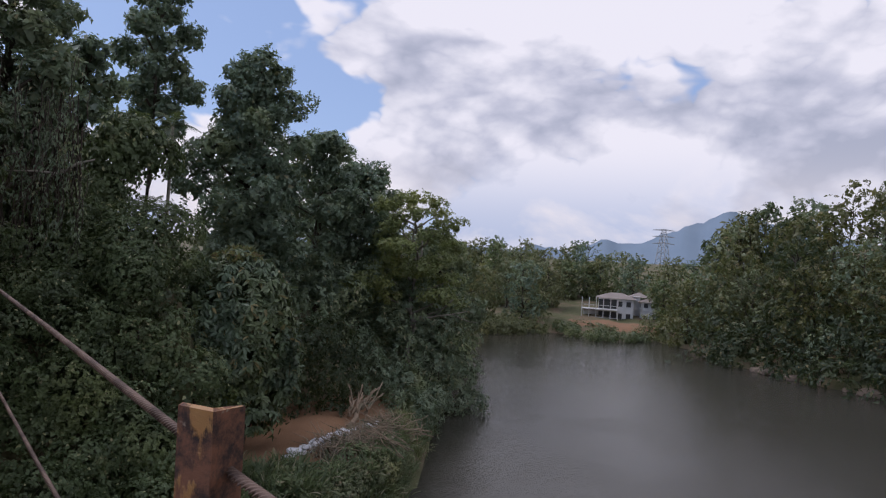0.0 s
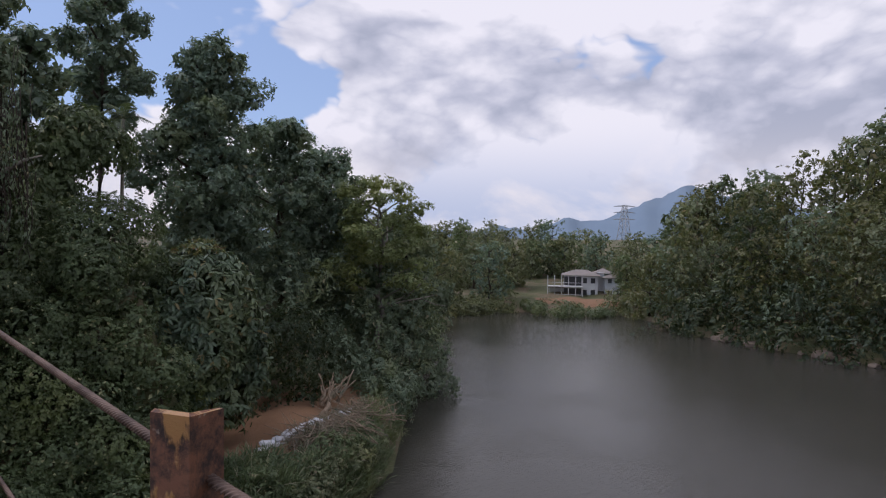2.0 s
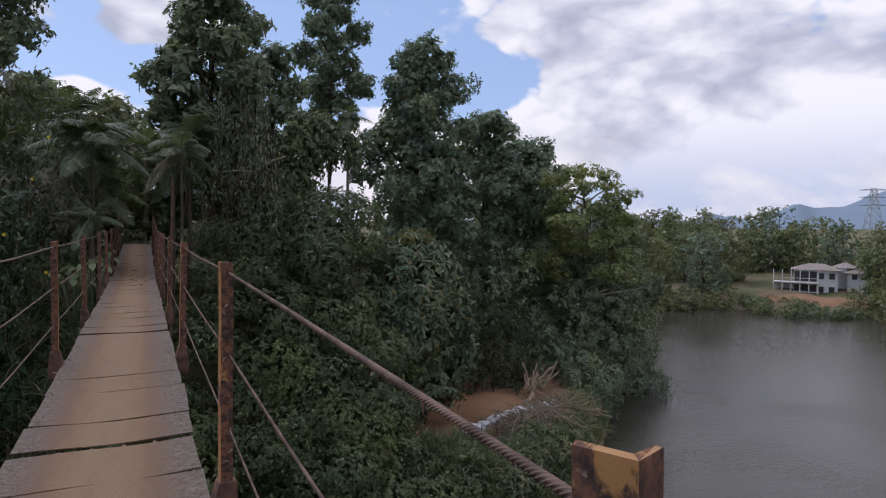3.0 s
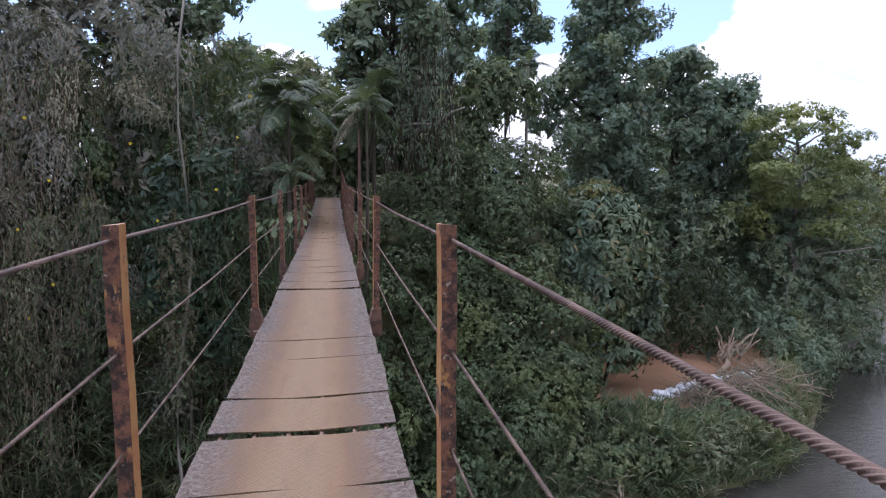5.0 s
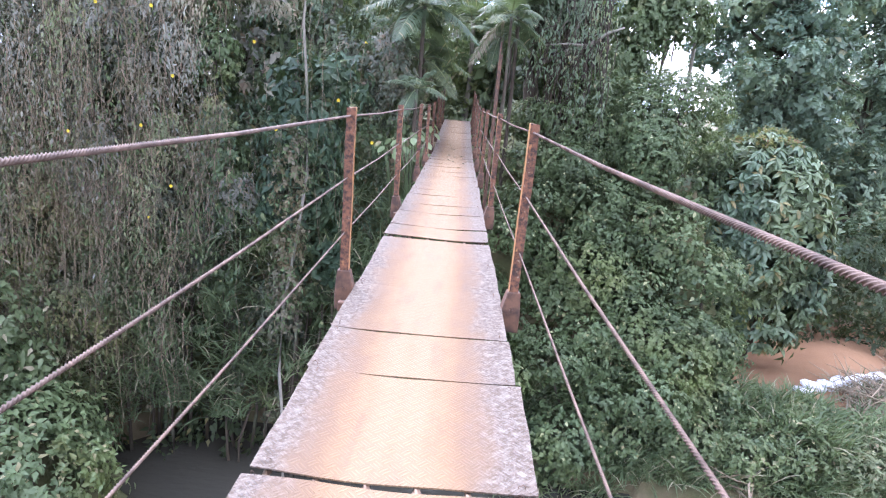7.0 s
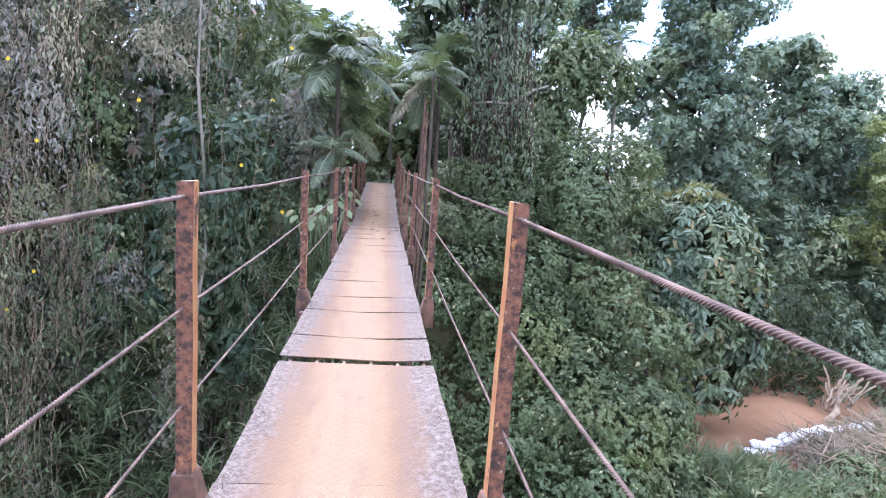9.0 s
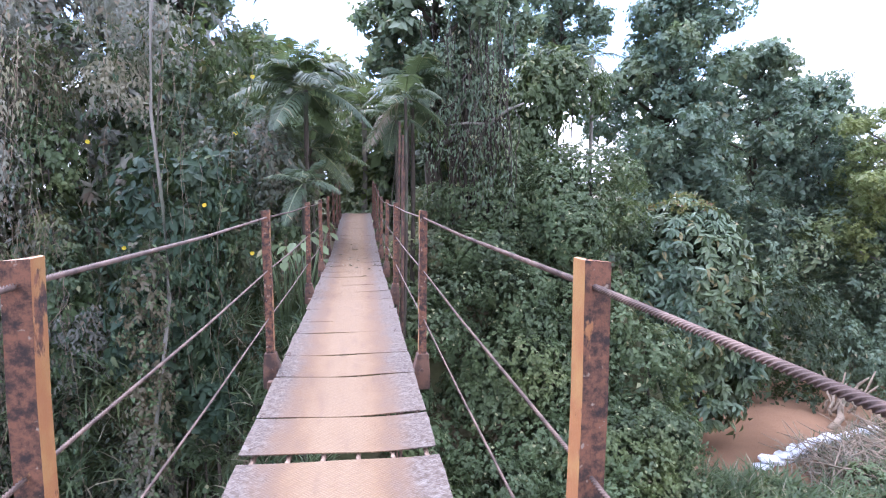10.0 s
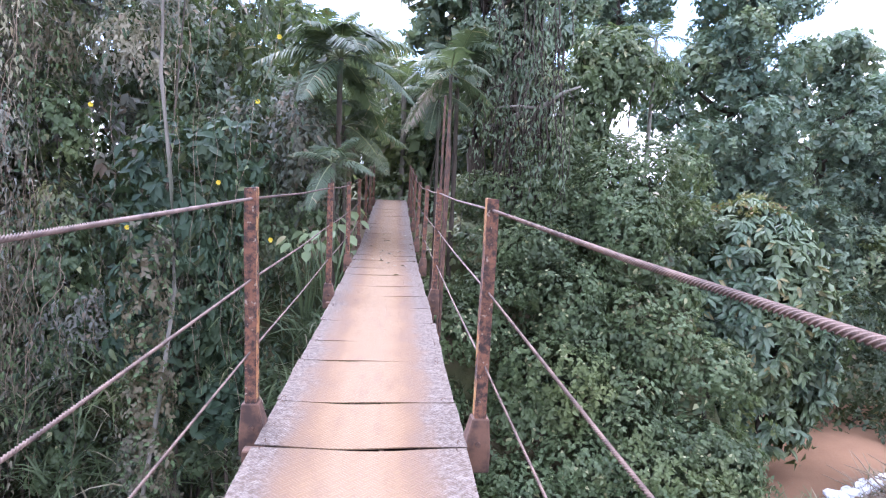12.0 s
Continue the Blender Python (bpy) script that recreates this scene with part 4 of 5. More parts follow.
# creepers on the slope beside the bridge
bush("creeper_mound", carpet(1.2, 8.8, 19.3, 27, 60, 0.95, 2.5, 2), 120000, 0.112, "ivy", "slope smothered in green ivy creepers", "leaf", 0.72, 0.6, 0.35, "creeper", sprig=8, reach=1.8)
bush("creeper_mound", carpet(1.4, 10.2, 19.4, 27.5, 70, 0.9, 0.6, 92), 22000, 0.17, "ivy", "low ivy close over the soil of the slope", "leaf", 0.7, 0.6, 0.3, "creeper", sprig=7, reach=1.6)
bush("creeper_mound", carpet(3.5, 9.0, 19.6, 23.5, 22, 0.8, 1.7, 22), 18000, 0.12, "light", "fresh light green creepers on the slope", "leaf", 0.72, 0.5, 0.35, "creeper", sprig=8, reach=1.8)
bush("creeper_mound", carpet(3.5, 8.2, 22, 26, 16, 0.9, 2.0, 25), 16000, 0.16, "ivy", "bushy creepers on the slope", "oval", 0.6, 0.6, 0.35, "creeper", sprig=8, reach=1.8)
bush("creeper_mound", heap(2.6, 9.2, 25, 28.5, -2.2, 0.8, 34, 1.0, 4), 42000, 0.17, "olive", "bushy creepers beneath the trees", "oval", 0.6, 0.7, 0.35, "creeper")
bush("undergrowth", heap(13.5, 30, 31, 34, -6.5, -0.5, 40, 1.9, 6), 24000, 0.27, "dark", "dark undergrowth below the river bank trees", "leaf", 0.5, 0.5, 0.3, "undergrowth")
bush("undergrowth", heap(24.5, 33.5, 30.5, 37.5, -9.0, -5, 40, 1.3, 9), 30000, 0.24, "dark", "dark foliage hanging to the water", "leaf", 0.5, 0.7, 0.3, "undergrowth")
bush("undergrowth", heap(0.5, 7.2, 29.5, 34, -1.5, 2.2, 24, 1.4, 77), 22000, 0.24, "dark", "dense green undergrowth behind the bridge head", "leaf", 0.5, 0.7, 0.3, "undergrowth")
bush("undergrowth", heap(-10, -3.4, 28.5, 33, -0.5, 4.2, 40, 1.5, 81), 26000, 0.26, "dark", "dense foliage beside the path beyond the bridge", "leaf", 0.5, 0.6, 0.3, "undergrowth")
bush("undergrowth", heap(-7, 9, 50, 54, 0.5, 6, 60, 2.2, 82), 20000, 0.5, "light", "sunlit foliage where the path goes on", "leaf", 0.5, 0.5, 0.3, "undergrowth")
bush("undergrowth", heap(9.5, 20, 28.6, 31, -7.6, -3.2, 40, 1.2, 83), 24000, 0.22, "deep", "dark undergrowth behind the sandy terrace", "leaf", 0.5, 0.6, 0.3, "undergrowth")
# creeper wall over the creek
# backing layer: its dark colour gives the shade seen between the tufts
bush("creeper_wall", heap(-16, -1.5, 20.4, 22.6, -8.8, 5.0, 150, 1.15, 12), 52000, 0.24, "deep", "dark creeper backing for the shade between the tufts", "leaf", 0.5, 0.9, 0.4, "creeper", sprig=10, reach=2.4)


def wall_clumps(n, x0, x1, low, high, seed, small, large):
    """Separate tufts of creeper that stand out from the wall, longer than wide."""
    rng = random.Random(seed)
    out = []
    for i in range(n):
        r = rng.uniform(small, large)
        z = rng.uniform(low, high)
        x = rng.uniform(x0, x1) + 0.1 * z
        out.append((x, 18.5 + 0.10 * (z + 8) + rng.uniform(-0.5, 0.6), z, r, r * 0.8, r * rng.uniform(1.0, 2.2)))
    return out


bush("creeper_wall", wall_clumps(44, -15, -6.5, -7, 5.5, 1, 0.30, 0.75), 34000, 0.12, "brown", "dry brown climbing plants over a creek", "leaf", 0.36, 1.3, 0.4, "creeper", sprig=10, reach=3.6)
# upper tufts: lightened leaf colour stands for sky light and haze
bush("creeper_wall", wall_clumps(40, -15, -2.0, -2, 5.5, 2, 0.30, 0.70), 30000, 0.13, "pale", "grey-green climbing plants over a creek", "leaf", 0.42, 1.1, 0.4, "creeper", sprig=10, reach=3.2)
bush("creeper_wall", wall_clumps(44, -14, -1.6, -7.5, 2.5, 3, 0.30, 0.65), 34000, 0.13, "gloom", "dark green climbing plants over a creek", "leaf", 0.5, 0.9, 0.4, "creeper", sprig=9, reach=2.6)
bush("creeper_wall", wall_clumps(26, -13, -1.8, -7.0, 1.0, 4, 0.25, 0.60), 18000, 0.12, "olive", "olive-green climbing plants over a creek", "leaf", 0.5, 0.9, 0.4, "creeper", sprig=9, reach=2.6)
bush("creeper_wall", wall_clumps(24, -9, -1.6, -5.0, 3.0, 5, 0.30, 0.60), 15000, 0.13, "ivy", "ivy with fresh green leaves in the creeper wall", "leaf", 0.7, 0.8, 0.4, "creeper", sprig=8, reach=1.8)
bush("creeper_wall", heap(-30, -15, 16.5, 20, -8.5, 7.5, 90, 1.9, 15), 32000, 0.24, "gloom", "wall of climbing plants over a creek", "leaf", 0.5, 0.9, 0.4, "creeper", sprig=10, reach=3.0)
# haze over this high foliage comes from its lightened leaf colour
bush("creeper_wall", heap(-27, -6.0, 22.5, 26, -1, 8.5, 110, 2.0, 18), 46000, 0.30, "pale", "grey-green foliage rising behind the creeper wall", "leaf", 0.5, 0.8, 0.35, "creeper")
bush("creeper_wall", heap(-6.0, -2.6, 22.5, 25, -1, 4.0, 34, 1.3, 38), 20000, 0.20, "dark", "dense foliage behind the areca palms", "leaf", 0.55, 0.6, 0.3, "creeper")
bush("creeper_wall", heap(-15, -9, 18.3, 19.2, -8.0, -1.0, 40, 0.8, 19), 26000, 0.14, "olive", "olive-green creepers low on the creek side", "leaf", 0.5, 0.9, 0.4, "creeper", sprig=10, reach=3.0)
bush("broad_leaf_tree", [(-3.7, 18.2, 0.6, 1.0, 0.8, 1.5), (-3.8, 18.2, -1.4, 1.0, 0.8, 1.4), (-3.2, 18.3, -2.8, 0.8, 0.7, 1.0), (-2.9, 18.4, 1.4, 0.7, 0.7, 0.8)], 2600, 0.25, "broad", "broad-leaved plant in the creeper wall", "oval", 0.5, 0.5, 0.5, sprig=6, reach=1.0)
bush("shrub", [(-9.8, 15.8, -7.6, 1.8, 1.8, 1.5), (-8.9, 15.0, -8.0, 1.5, 1.6, 1.2), (-11.5, 16.0, -6.8, 2.0, 2.0, 1.8)], 14000, 0.2, "light", "leafy light green shrub leaning over the creek")
bush("shrub", heap(-22, -11.5, 15, 18, -7.5, -2.5, 24, 1.7, 31), 20000, 0.22, "grass", "pale green bushes on the creek bank")
rng = random.Random(9)
hanging_vines("hanging_vines", [(rng.uniform(-15.5, -6), rng.uniform(17.2, 18.2), rng.uniform(-4, 5), rng.uniform(-8, -4)) for _ in range(70)], "curtain of dry brown hanging creepers", TWIG, "brown", 40, 0.13, 0.0042, 2)
hanging_vines("hanging_vines", [(rng.uniform(-11.5, -6.5), rng.uniform(17.0, 17.8), rng.uniform(-2, 4), rng.uniform(-8, -5)) for _ in range(60)], "tangle of dry grey-brown creepers", TWIG, "brown", 36, 0.12, 0.004, 12)
hanging_vines("hanging_vines", [(rng.uniform(-6, -1.6), rng.uniform(17.2, 18.0), rng.uniform(0, 5), rng.uniform(-6, -1)) for _ in range(26)], "thin green hanging creepers", TWIG, "broad", 60, 0.12, 0.0036, 3)
for k in range(18):
    cx, top = -5.6 - 9.6 * (k + rng.random()) / 18, rng.uniform(-1.0, 5.5)
    kind, tone = (("brown", "grey-brown"), ("pale", "grey-green"), ("olive", "olive-green"), ("brown", "brown"))[k % 4]
    hanging_vines("creeper_curtain", [(cx + rng.gauss(0, 0.26), rng.uniform(17.2, 17.9), top + rng.uniform(-1.2, 0.6), top - rng.uniform(2.5, 5.5)) for _ in range(16)], tone + " curtain of dry creepers hanging in strands", TWIG, kind, 34, 0.12, 0.0045, 100 + k)
hanging_vines("hanging_vines", [(rng.uniform(2.2, 5.2), rng.uniform(24.2, 25.5), rng.uniform(4, 8), rng.uniform(-0.5, 3)) for _ in range(34)], "creepers hanging from a tall tree", BARK, "dark", 40, 0.17, 0.014, 4)
roots = thing("hanging_roots", (3.9, 26.3, ground_at(3.9, 26.3)), "dark aerial roots hanging below a tall tree", "roots")
rng = random.Random(14)
foot = ground_at(3.9, 26.3)
for _ in range(46):
    x, y, low = rng.gauss(0, 0.85), rng.uniform(-0.6, 0.7), rng.uniform(0.0, 1.6)
    r = rng.uniform(0.012, 0.05)
    tubes("root", [(bent((x + rng.uniform(-0.3, 0.3), y, low - foot - 1.0), (x * 0.8, y, rng.uniform(4.8, 6.8) - foot), 6, 0.16, rng), [r * (1.1 - 0.05 * q) for q in range(7)])], BARK, roots, 5)
# the shade behind the roots is put into the dark leaf colour
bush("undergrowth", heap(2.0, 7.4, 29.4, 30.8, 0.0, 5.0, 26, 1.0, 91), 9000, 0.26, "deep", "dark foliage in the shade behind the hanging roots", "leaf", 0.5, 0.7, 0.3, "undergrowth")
# ivy-clad pole-like trunk in the creeper wall
trunk = thing("thin_tree", (-3.9, 16.9, ground_at(-3.9, 19)), "thin pale tree trunk wrapped in ivy", "tree")
h0 = -ground_at(-3.9, 19)
tubes("trunk", [([Vector((0.16 * math.sin(i * 1.3), 0.1 * math.cos(i), -0.5 + i * (h0 + 6.5) / 10)) + Vector((0.07 * i, 0, 0)) for i in range(11)], [0.045 - 0.002 * i for i in range(11)])], BARK_PALE, trunk, 7)
foliage("ivy", [(0.2, 0, h0 - 4.2 + 0.8 * i, 0.34, 0.34, 0.7) for i in range(6)], 2600, 0.1, LEAF["brown"], trunk, slim=0.6, droop=0.8)

branch = thing("bare_branch", (3.0, 26.6, 3.0), "bare pale branch reaching out of a creeper-hung tree", "branch")
tubes("limb", [([(0, 0, 0), (0.7, -0.9, 0.35), (1.3, -1.3, 0.55), (1.9, -1.5, 1.0), (2.4, -1.6, 1.2)], [0.10, 0.085, 0.075, 0.055, 0.03]), ([(1.3, -1.3, 0.55), (0.5, -1.9, 0.5), (-0.4, -2.2, 0.35)], [0.05, 0.04, 0.02])], BARK_PALE, branch, 6)
bush("creeper_curtain", [(8.3, 28.6, 5.2, 1.2, 1.2, 1.1), (7.4, 28.5, 5.9, 1.1, 1.0, 1.0), (6.8, 28.3, 4.8, 0.9, 0.9, 1.5), (6.4, 28.2, 2.8, 0.9, 0.9, 1.6)], 8500, 0.2, "ivy", "pale green creepers draped over a tree", "oval", 0.6, 1.0, 0.3, "creeper")
branch = thing("bare_branch", (26.0, 31.6, -3.2), "bare pale branches reaching out over the river", "branch")
tubes("limb", [([(0, 0, 0), (1.2, -1.0, 0.5), (2.4, -1.6, 0.7), (3.6, -1.8, 0.9)], [0.09, 0.07, 0.05, 0.02]), ([(1.2, -1.0, 0.5), (1.9, -1.8, 1.5), (2.4, -2.2, 2.2)], [0.05, 0.04, 0.02]), ([(2.4, -1.6, 0.7), (3.1, -2.4, 0.3), (3.9, -2.6, 0.2)], [0.04, 0.03, 0.015])], BARK_PALE, branch, 6)
# palms
palm(9.3, 29.5, -3.5, 10.2, 0.085, 9, 1.5, 3, "slim palm with a tall pale trunk", (0.01, 0))
palm(8.8, 31.0, -3.0, 5.6, 0.11, 9, 2.0, 4, "small palm among the trees")
palm(-1.25, 19.8, -5, 8.6, 0.065, 18, 1.85, 5, "areca palm beside the walkway", (0.02, 0), bark=BARK, sag=0.55, leaflets=44)
palm(-1.10, 21.2, -5, 7.4, 0.065, 12, 1.6, 6, "areca palm with drooping fronds beside the walkway", bark=BARK, sag=0.6, leaflets=40)
palm(-1.20, 18.6, -4, 5.5, 0.055, 8, 1.05, 7, "low areca palm leaning over the handrail", (0.03, -0.03), bark=BARK, sag=0.55, leaflets=34)
palm(1.75, 25.0, -2.5, 7.0, 0.075, 13, 2.0, 8, "areca palm at the bridge head", bark=BARK, sag=0.55, leaflets=40)
palm(1.30, 22.6, -3.5, 7.4, 0.055, 10, 1.5, 9, "slim areca palm at the bridge head", (0.01, 0), bark=BARK, sag=0.55, leaflets=36)
palm(1.15, 23.6, -3.2, 6.6, 0.05, 8, 1.3, 11, "young areca palm at the bridge head", bark=BARK, sag=0.55, leaflets=32)
palm(0.3, 32.0, 0.3, 4.5, 0.12, 13, 2.6, 10, "palm behind the bridge head")
palm(-2.5, 30.0, 0.3, 5.5, 0.12, 13, 2.6, 12, "palm behind the bridge head")

# grasses along the foot of the slopes
rng = random.Random(15)
spots = []
for _ in range(470):
    x = rng.uniform(0.8, 12.6)
    y = 18.6 + rng.uniform(0, 3.2)
    spots.append((x, y, ground_at(x, y)))
grass_clump("river_grass", spots, 0, 1.3, LEAF["grass"], "tall green grass on the river bank", 0.045)
spots = []
for _ in range(240):
    x = rng.uniform(-9.5, -0.8)
    y = rng.uniform(17.6, 18.8)
    spots.append((x, y, rng.uniform(-7.5, -2.0) + 0.25 * (x + 5)))
grass_clump("bamboo_grass", spots, 0, 0.95, LEAF["grass"], "drooping bamboo grass on the creek side", 0.036, lean=1.0, each=18)
spots = []
for _ in range(130):
    x = rng.uniform(14, 21)
    y = 21.2 + (x - 14) * 0.42 + rng.uniform(0, 2.4)
    spots.append((x, y, ground_at(x, y)))
grass_clump("dry_grass", spots, 0, 0.9, LEAF["dry"], "dry straw-coloured grass on the river bank", 0.03, each=16)
spots = []
while len(spots) < 320:
    x, y = rng.uniform(12, 31), rng.uniform(18, 34)
    if 0.05 < float(shore_distance(np.array([x]), np.array([y]))[0]) < 1.7:
        spots.append((x, y, ground_at(x, y)))
while len(spots) < 560:
    x, y = rng.uniform(5, 18), rng.uniform(17, 24)
    if -0.1 < float(shore_distance(np.array([x]), np.array([y]))[0]) < 0.8:
        spots.append((x, y, ground_at(x, y)))
grass_clump("shore_grass", spots, 0, 0.95, LEAF["grass"], "green grass along the water's edge", 0.04, each=20)
bush("shrub", [(9.5, 19.6, -8.2, 1.3, 1.0, 0.9), (11.0, 19.8, -8.0, 1.2, 1.0, 0.9), (7.8, 19.8, -8.0, 1.2, 1.0, 1.0)], 6000, 0.16, "light", "low green shrub at the water's edge")
bush("shrub", [(12.6, 19.7, -8.5, 1.1, 0.8, 0.7), (13.4, 20.0, -8.4, 1.1, 0.9, 0.7), (14.2, 20.6, -8.2, 1.3, 0.9, 0.7), (16.0, 21.2, -8.2, 1.3, 0.9, 0.7), (17.8, 22.2, -8.2, 1.1, 0.9, 0.8)], 9000, 0.13, "olive", "low straggling shrub at the water's edge")
bush("shrub", [(13.6, 20.8, -8.0, 1.1, 0.9, 0.8), (15.2, 21.4, -7.8, 1.2, 0.9, 0.8), (17.0, 22.0, -8.0, 1.2, 0.8, 0.7), (12.0, 20.8, -7.9, 1.1, 0.9, 0.9)], 8000, 0.13, "light", "fresh green weeds on the muddy bank")
bush("shrub", [(22.8, 27.0, -7.8, 1.5, 1.5, 1.3), (25.0, 28.8, -7.8, 1.6, 1.5, 1.4), (24.0, 29.5, -6.8, 1.6, 1.5, 1.4)], 9000, 0.2, "dark", "dark green shrub overhanging the river")


def build_sack_wall():
    """A low row of white sacks along the edge of the terrace."""
    a, b = Vector((12.7, 22.9, 0)), Vector((19.6, 25.6, 0))
    rng = random.Random(3)
    root = thing("sack_wall", (a.x, a.y, ground_at(a.x, a.y)), "low wall of white sacks along the sandy terrace", "retaining wall")
    mesh = None
    for layer in range(2):
        for i in range(11 - 5 * layer):
            s = (i + 0.5 + 0.5 * layer) / 11
            p = a.lerp(b, s)
            z = ground_at(p.x, p.y) + 0.08 + 0.17 * layer - root.location.z
            if mesh is None:
                bm = bmesh.new()
                bmesh.ops.create_icosphere(bm, subdivisions=2, radius=1.0)
                for v in bm.verts:
                    v.co = Vector((math.copysign(abs(v.co.x) ** 0.6, v.co.x) * 0.36, math.copysign(abs(v.co.y) ** 0.7, v.co.y) * 0.22, math.copysign(abs(v.co.z) ** 0.7, v.co.z) * 0.11 + 0.03 * math.sin(7 * v.co.x + 5 * v.co.y)))
                ob = part("sack", bm, SACK, root)
                mesh = ob.data
            else:
                ob = new("sack", mesh)
                ob.parent = root
            ob.location = (p.x - a.x, p.y - a.y, z)
            ob.rotation_euler = (rng.uniform(-0.2, 0.2), rng.uniform(-0.15, 0.15), math.atan2(b.y - a.y, b.x - a.x) + rng.uniform(-0.35, 0.35))
            ob.scale = (rng.uniform(0.8, 1.2), rng.uniform(0.8, 1.2), rng.uniform(0.8, 1.2))


build_sack_wall()


def brush_pile(x, y, spread, n, length, seed, label):
    rng = random.Random(seed)
    z = ground_at(x, y)
    root = thing("brush_pile", (x, y, z), label, "dead branches")
    for _ in range(n):
        ang = rng.uniform(0, math.pi)
        lift = rng.uniform(-0.1, 0.5)
        c = Vector((rng.uniform(-spread, spread), rng.uniform(-spread, spread) * 0.6, rng.uniform(0.1, 0.7)))
        d = Vector((math.cos(ang), math.sin(ang), lift)) * length * rng.uniform(0.3, 0.7)
        r = rng.uniform(0.012, 0.035)
        tubes("branch", [(bent(c - d, c + d, 4, 0.12, rng), [r, r * 0.9, r * 0.75, r * 0.55, r * 0.3])], TWIG, root, 5)


brush_pile(16.0, 22.9, 1.9, 130, 1.7, 4, "heap of dry broken branches on the river bank")
brush_pile(18.9, 24.2, 1.7, 90, 1.7, 5, "dry driftwood branches at the water's edge")
brush_pile(8.9, 18.9, 0.7, 12, 1.6, 6, "driftwood on the muddy shore")
stump = thing("uprooted_stump", (18.8, 26.6, ground_at(18.8, 26.6)), "uprooted tree stump with pale broken roots", "stump")
rng = random.Random(8)
tubes("trunk", [(bent((-1.2, -1.0, 0), (0.4, 0.2, 0.7), 5, 0.15, rng), [0.15, 0.14, 0.13, 0.13, 0.14, 0.16])], TWIG, stump, 7)
for k in range(15):
    tip = (0.4 + rng.uniform(-0.9, 1.5), 0.2 + rng.uniform(-0.5, 0.5), 0.7 + rng.uniform(-0.1, 1.5))
    tubes("root", [(bent((rng.uniform(-0.9, 0.5), rng.uniform(-0.6, 0.25), rng.uniform(0.15, 0.6)), tip, 4, 0.14, rng), [0.06, 0.055, 0.045, 0.04, 0.03])], TWIG, stump, 5)

# yellow blossoms scattered over the creepers
rng = random.Random(21)
for k in range(26):
    x = rng.uniform(-14, -1.8)
    y, z = 17.1 + rng.uniform(-0.2, 0.5), rng.uniform(-4, 4.5)
    b = thing("yellow_flower", (x, y, z), "yellow blossom on the creeper wall", "flower", "yellow blossoms")
    kk = 7
    ang = np.arange(kk) * 2 * math.pi / kk
    v, f = leaf_arrays(np.zeros((kk, 3)), np.stack([np.cos(ang), np.full(kk, -0.35), np.sin(ang)], -1), np.tile([0.0, -1.0, 0.2], (kk, 1)), np.full(kk, 0.046), np.full(kk, 0.042), "oval")
    array_mesh("petals", v, f, LEAF["yellow"], b)

# heart-shaped leaves at the walkway's side
for k, (x, y, z) in enumerate([(-0.95, 17.6, 0.25), (-1.2, 18.4, 0.35), (-0.9, 19.2, 0.45), (-1.4, 18.0, 0.1)]):
    root = thing("elephant_ear_plant", (x, y, z - 1.6), "big-leaved green plant beside the walkway", "plant", "plants beside the walkway")
    kk = 9
    ang = np.arange(kk) * 2.399 + k
    tips = np.stack([np.cos(ang) * 0.35, np.sin(ang) * 0.35, 1.3 + 0.5 * RNG.random(kk)], -1)
    tubes("stalk", [([(0, 0, -0.3), tuple(0.5 * t + np.array([0, 0, 0.2])), tuple(t)], [0.02, 0.015, 0.01]) for t in tips], LEAF["light"], root, 5)
    d = np.stack([np.cos(ang), np.sin(ang), np.full(kk, -0.7)], -1)
    v, f = leaf_arrays(tips, d, np.tile([0, -0.4, 1.0], (kk, 1)) + 0.3 * d, np.full(kk, 0.25), np.full(kk, 0.19), "oval")
    array_mesh("leaves", v, f, LEAF["light"], root)

# tall rusty masts beside the bridge head
for x, y, top in ((0.70, 15.0, 1.7), (0.76, 16.1, 2.3), (0.80, 17.6, 2.7)):
    m = thing("mast", (x, y, -6.0), "tall rusty steel mast beside the footbridge", "post", "masts at the bridge head")
    bm = bmesh.new()
    box(bm, (0, 0, (top + 6) / 2), (0.034, 0.034, top + 6), 0.005)
    part("pole", bm, RUST, m)
    m.rotation_euler = (0.0, 0.012, 0.3)

# fallen leaves on the deck
rng = random.Random(33)
for k in range(22):
    y = rng.choice([rng.uniform(16, 19), rng.uniform(14, 22), rng.uniform(15, 18)])
    x = rng.uniform(-0.42, 0.42)
    v, f = leaf_arrays(np.zeros((1, 3)), np.array([[math.cos(k), math.sin(k), 0.05]]), np.array([[0.1, 0.1, 1.0]]), np.array([0.09]), np.array([0.045]), "oval")
    leaf = array_mesh("fallen_leaf", v, f, LEAF["dry"])
    leaf.location = (x, y, deck_z(y) + 0.012)
    tagged(leaf, "dry brown leaf lying on the deck", "leaf", "fallen leaves")


# ---- far bank and right bank ----
def row_of_trees(points, seed, leafs, size, count, group, label, clumps=20, clump=0.37):
    for i, (x, y, h, r, share) in enumerate(points):
        g = max(ground_at(x, y), WATER_Z)
        tree("tree", x, y, g, g + h, r, leafs[i % len(leafs)], int(count * share), size / share ** 0.5, seed * 50 + i, 0.02, clumps, label, 0.22, group=group, clump=clump, flat=0.8, droop=0.5)


rng = random.Random(5)
far = []
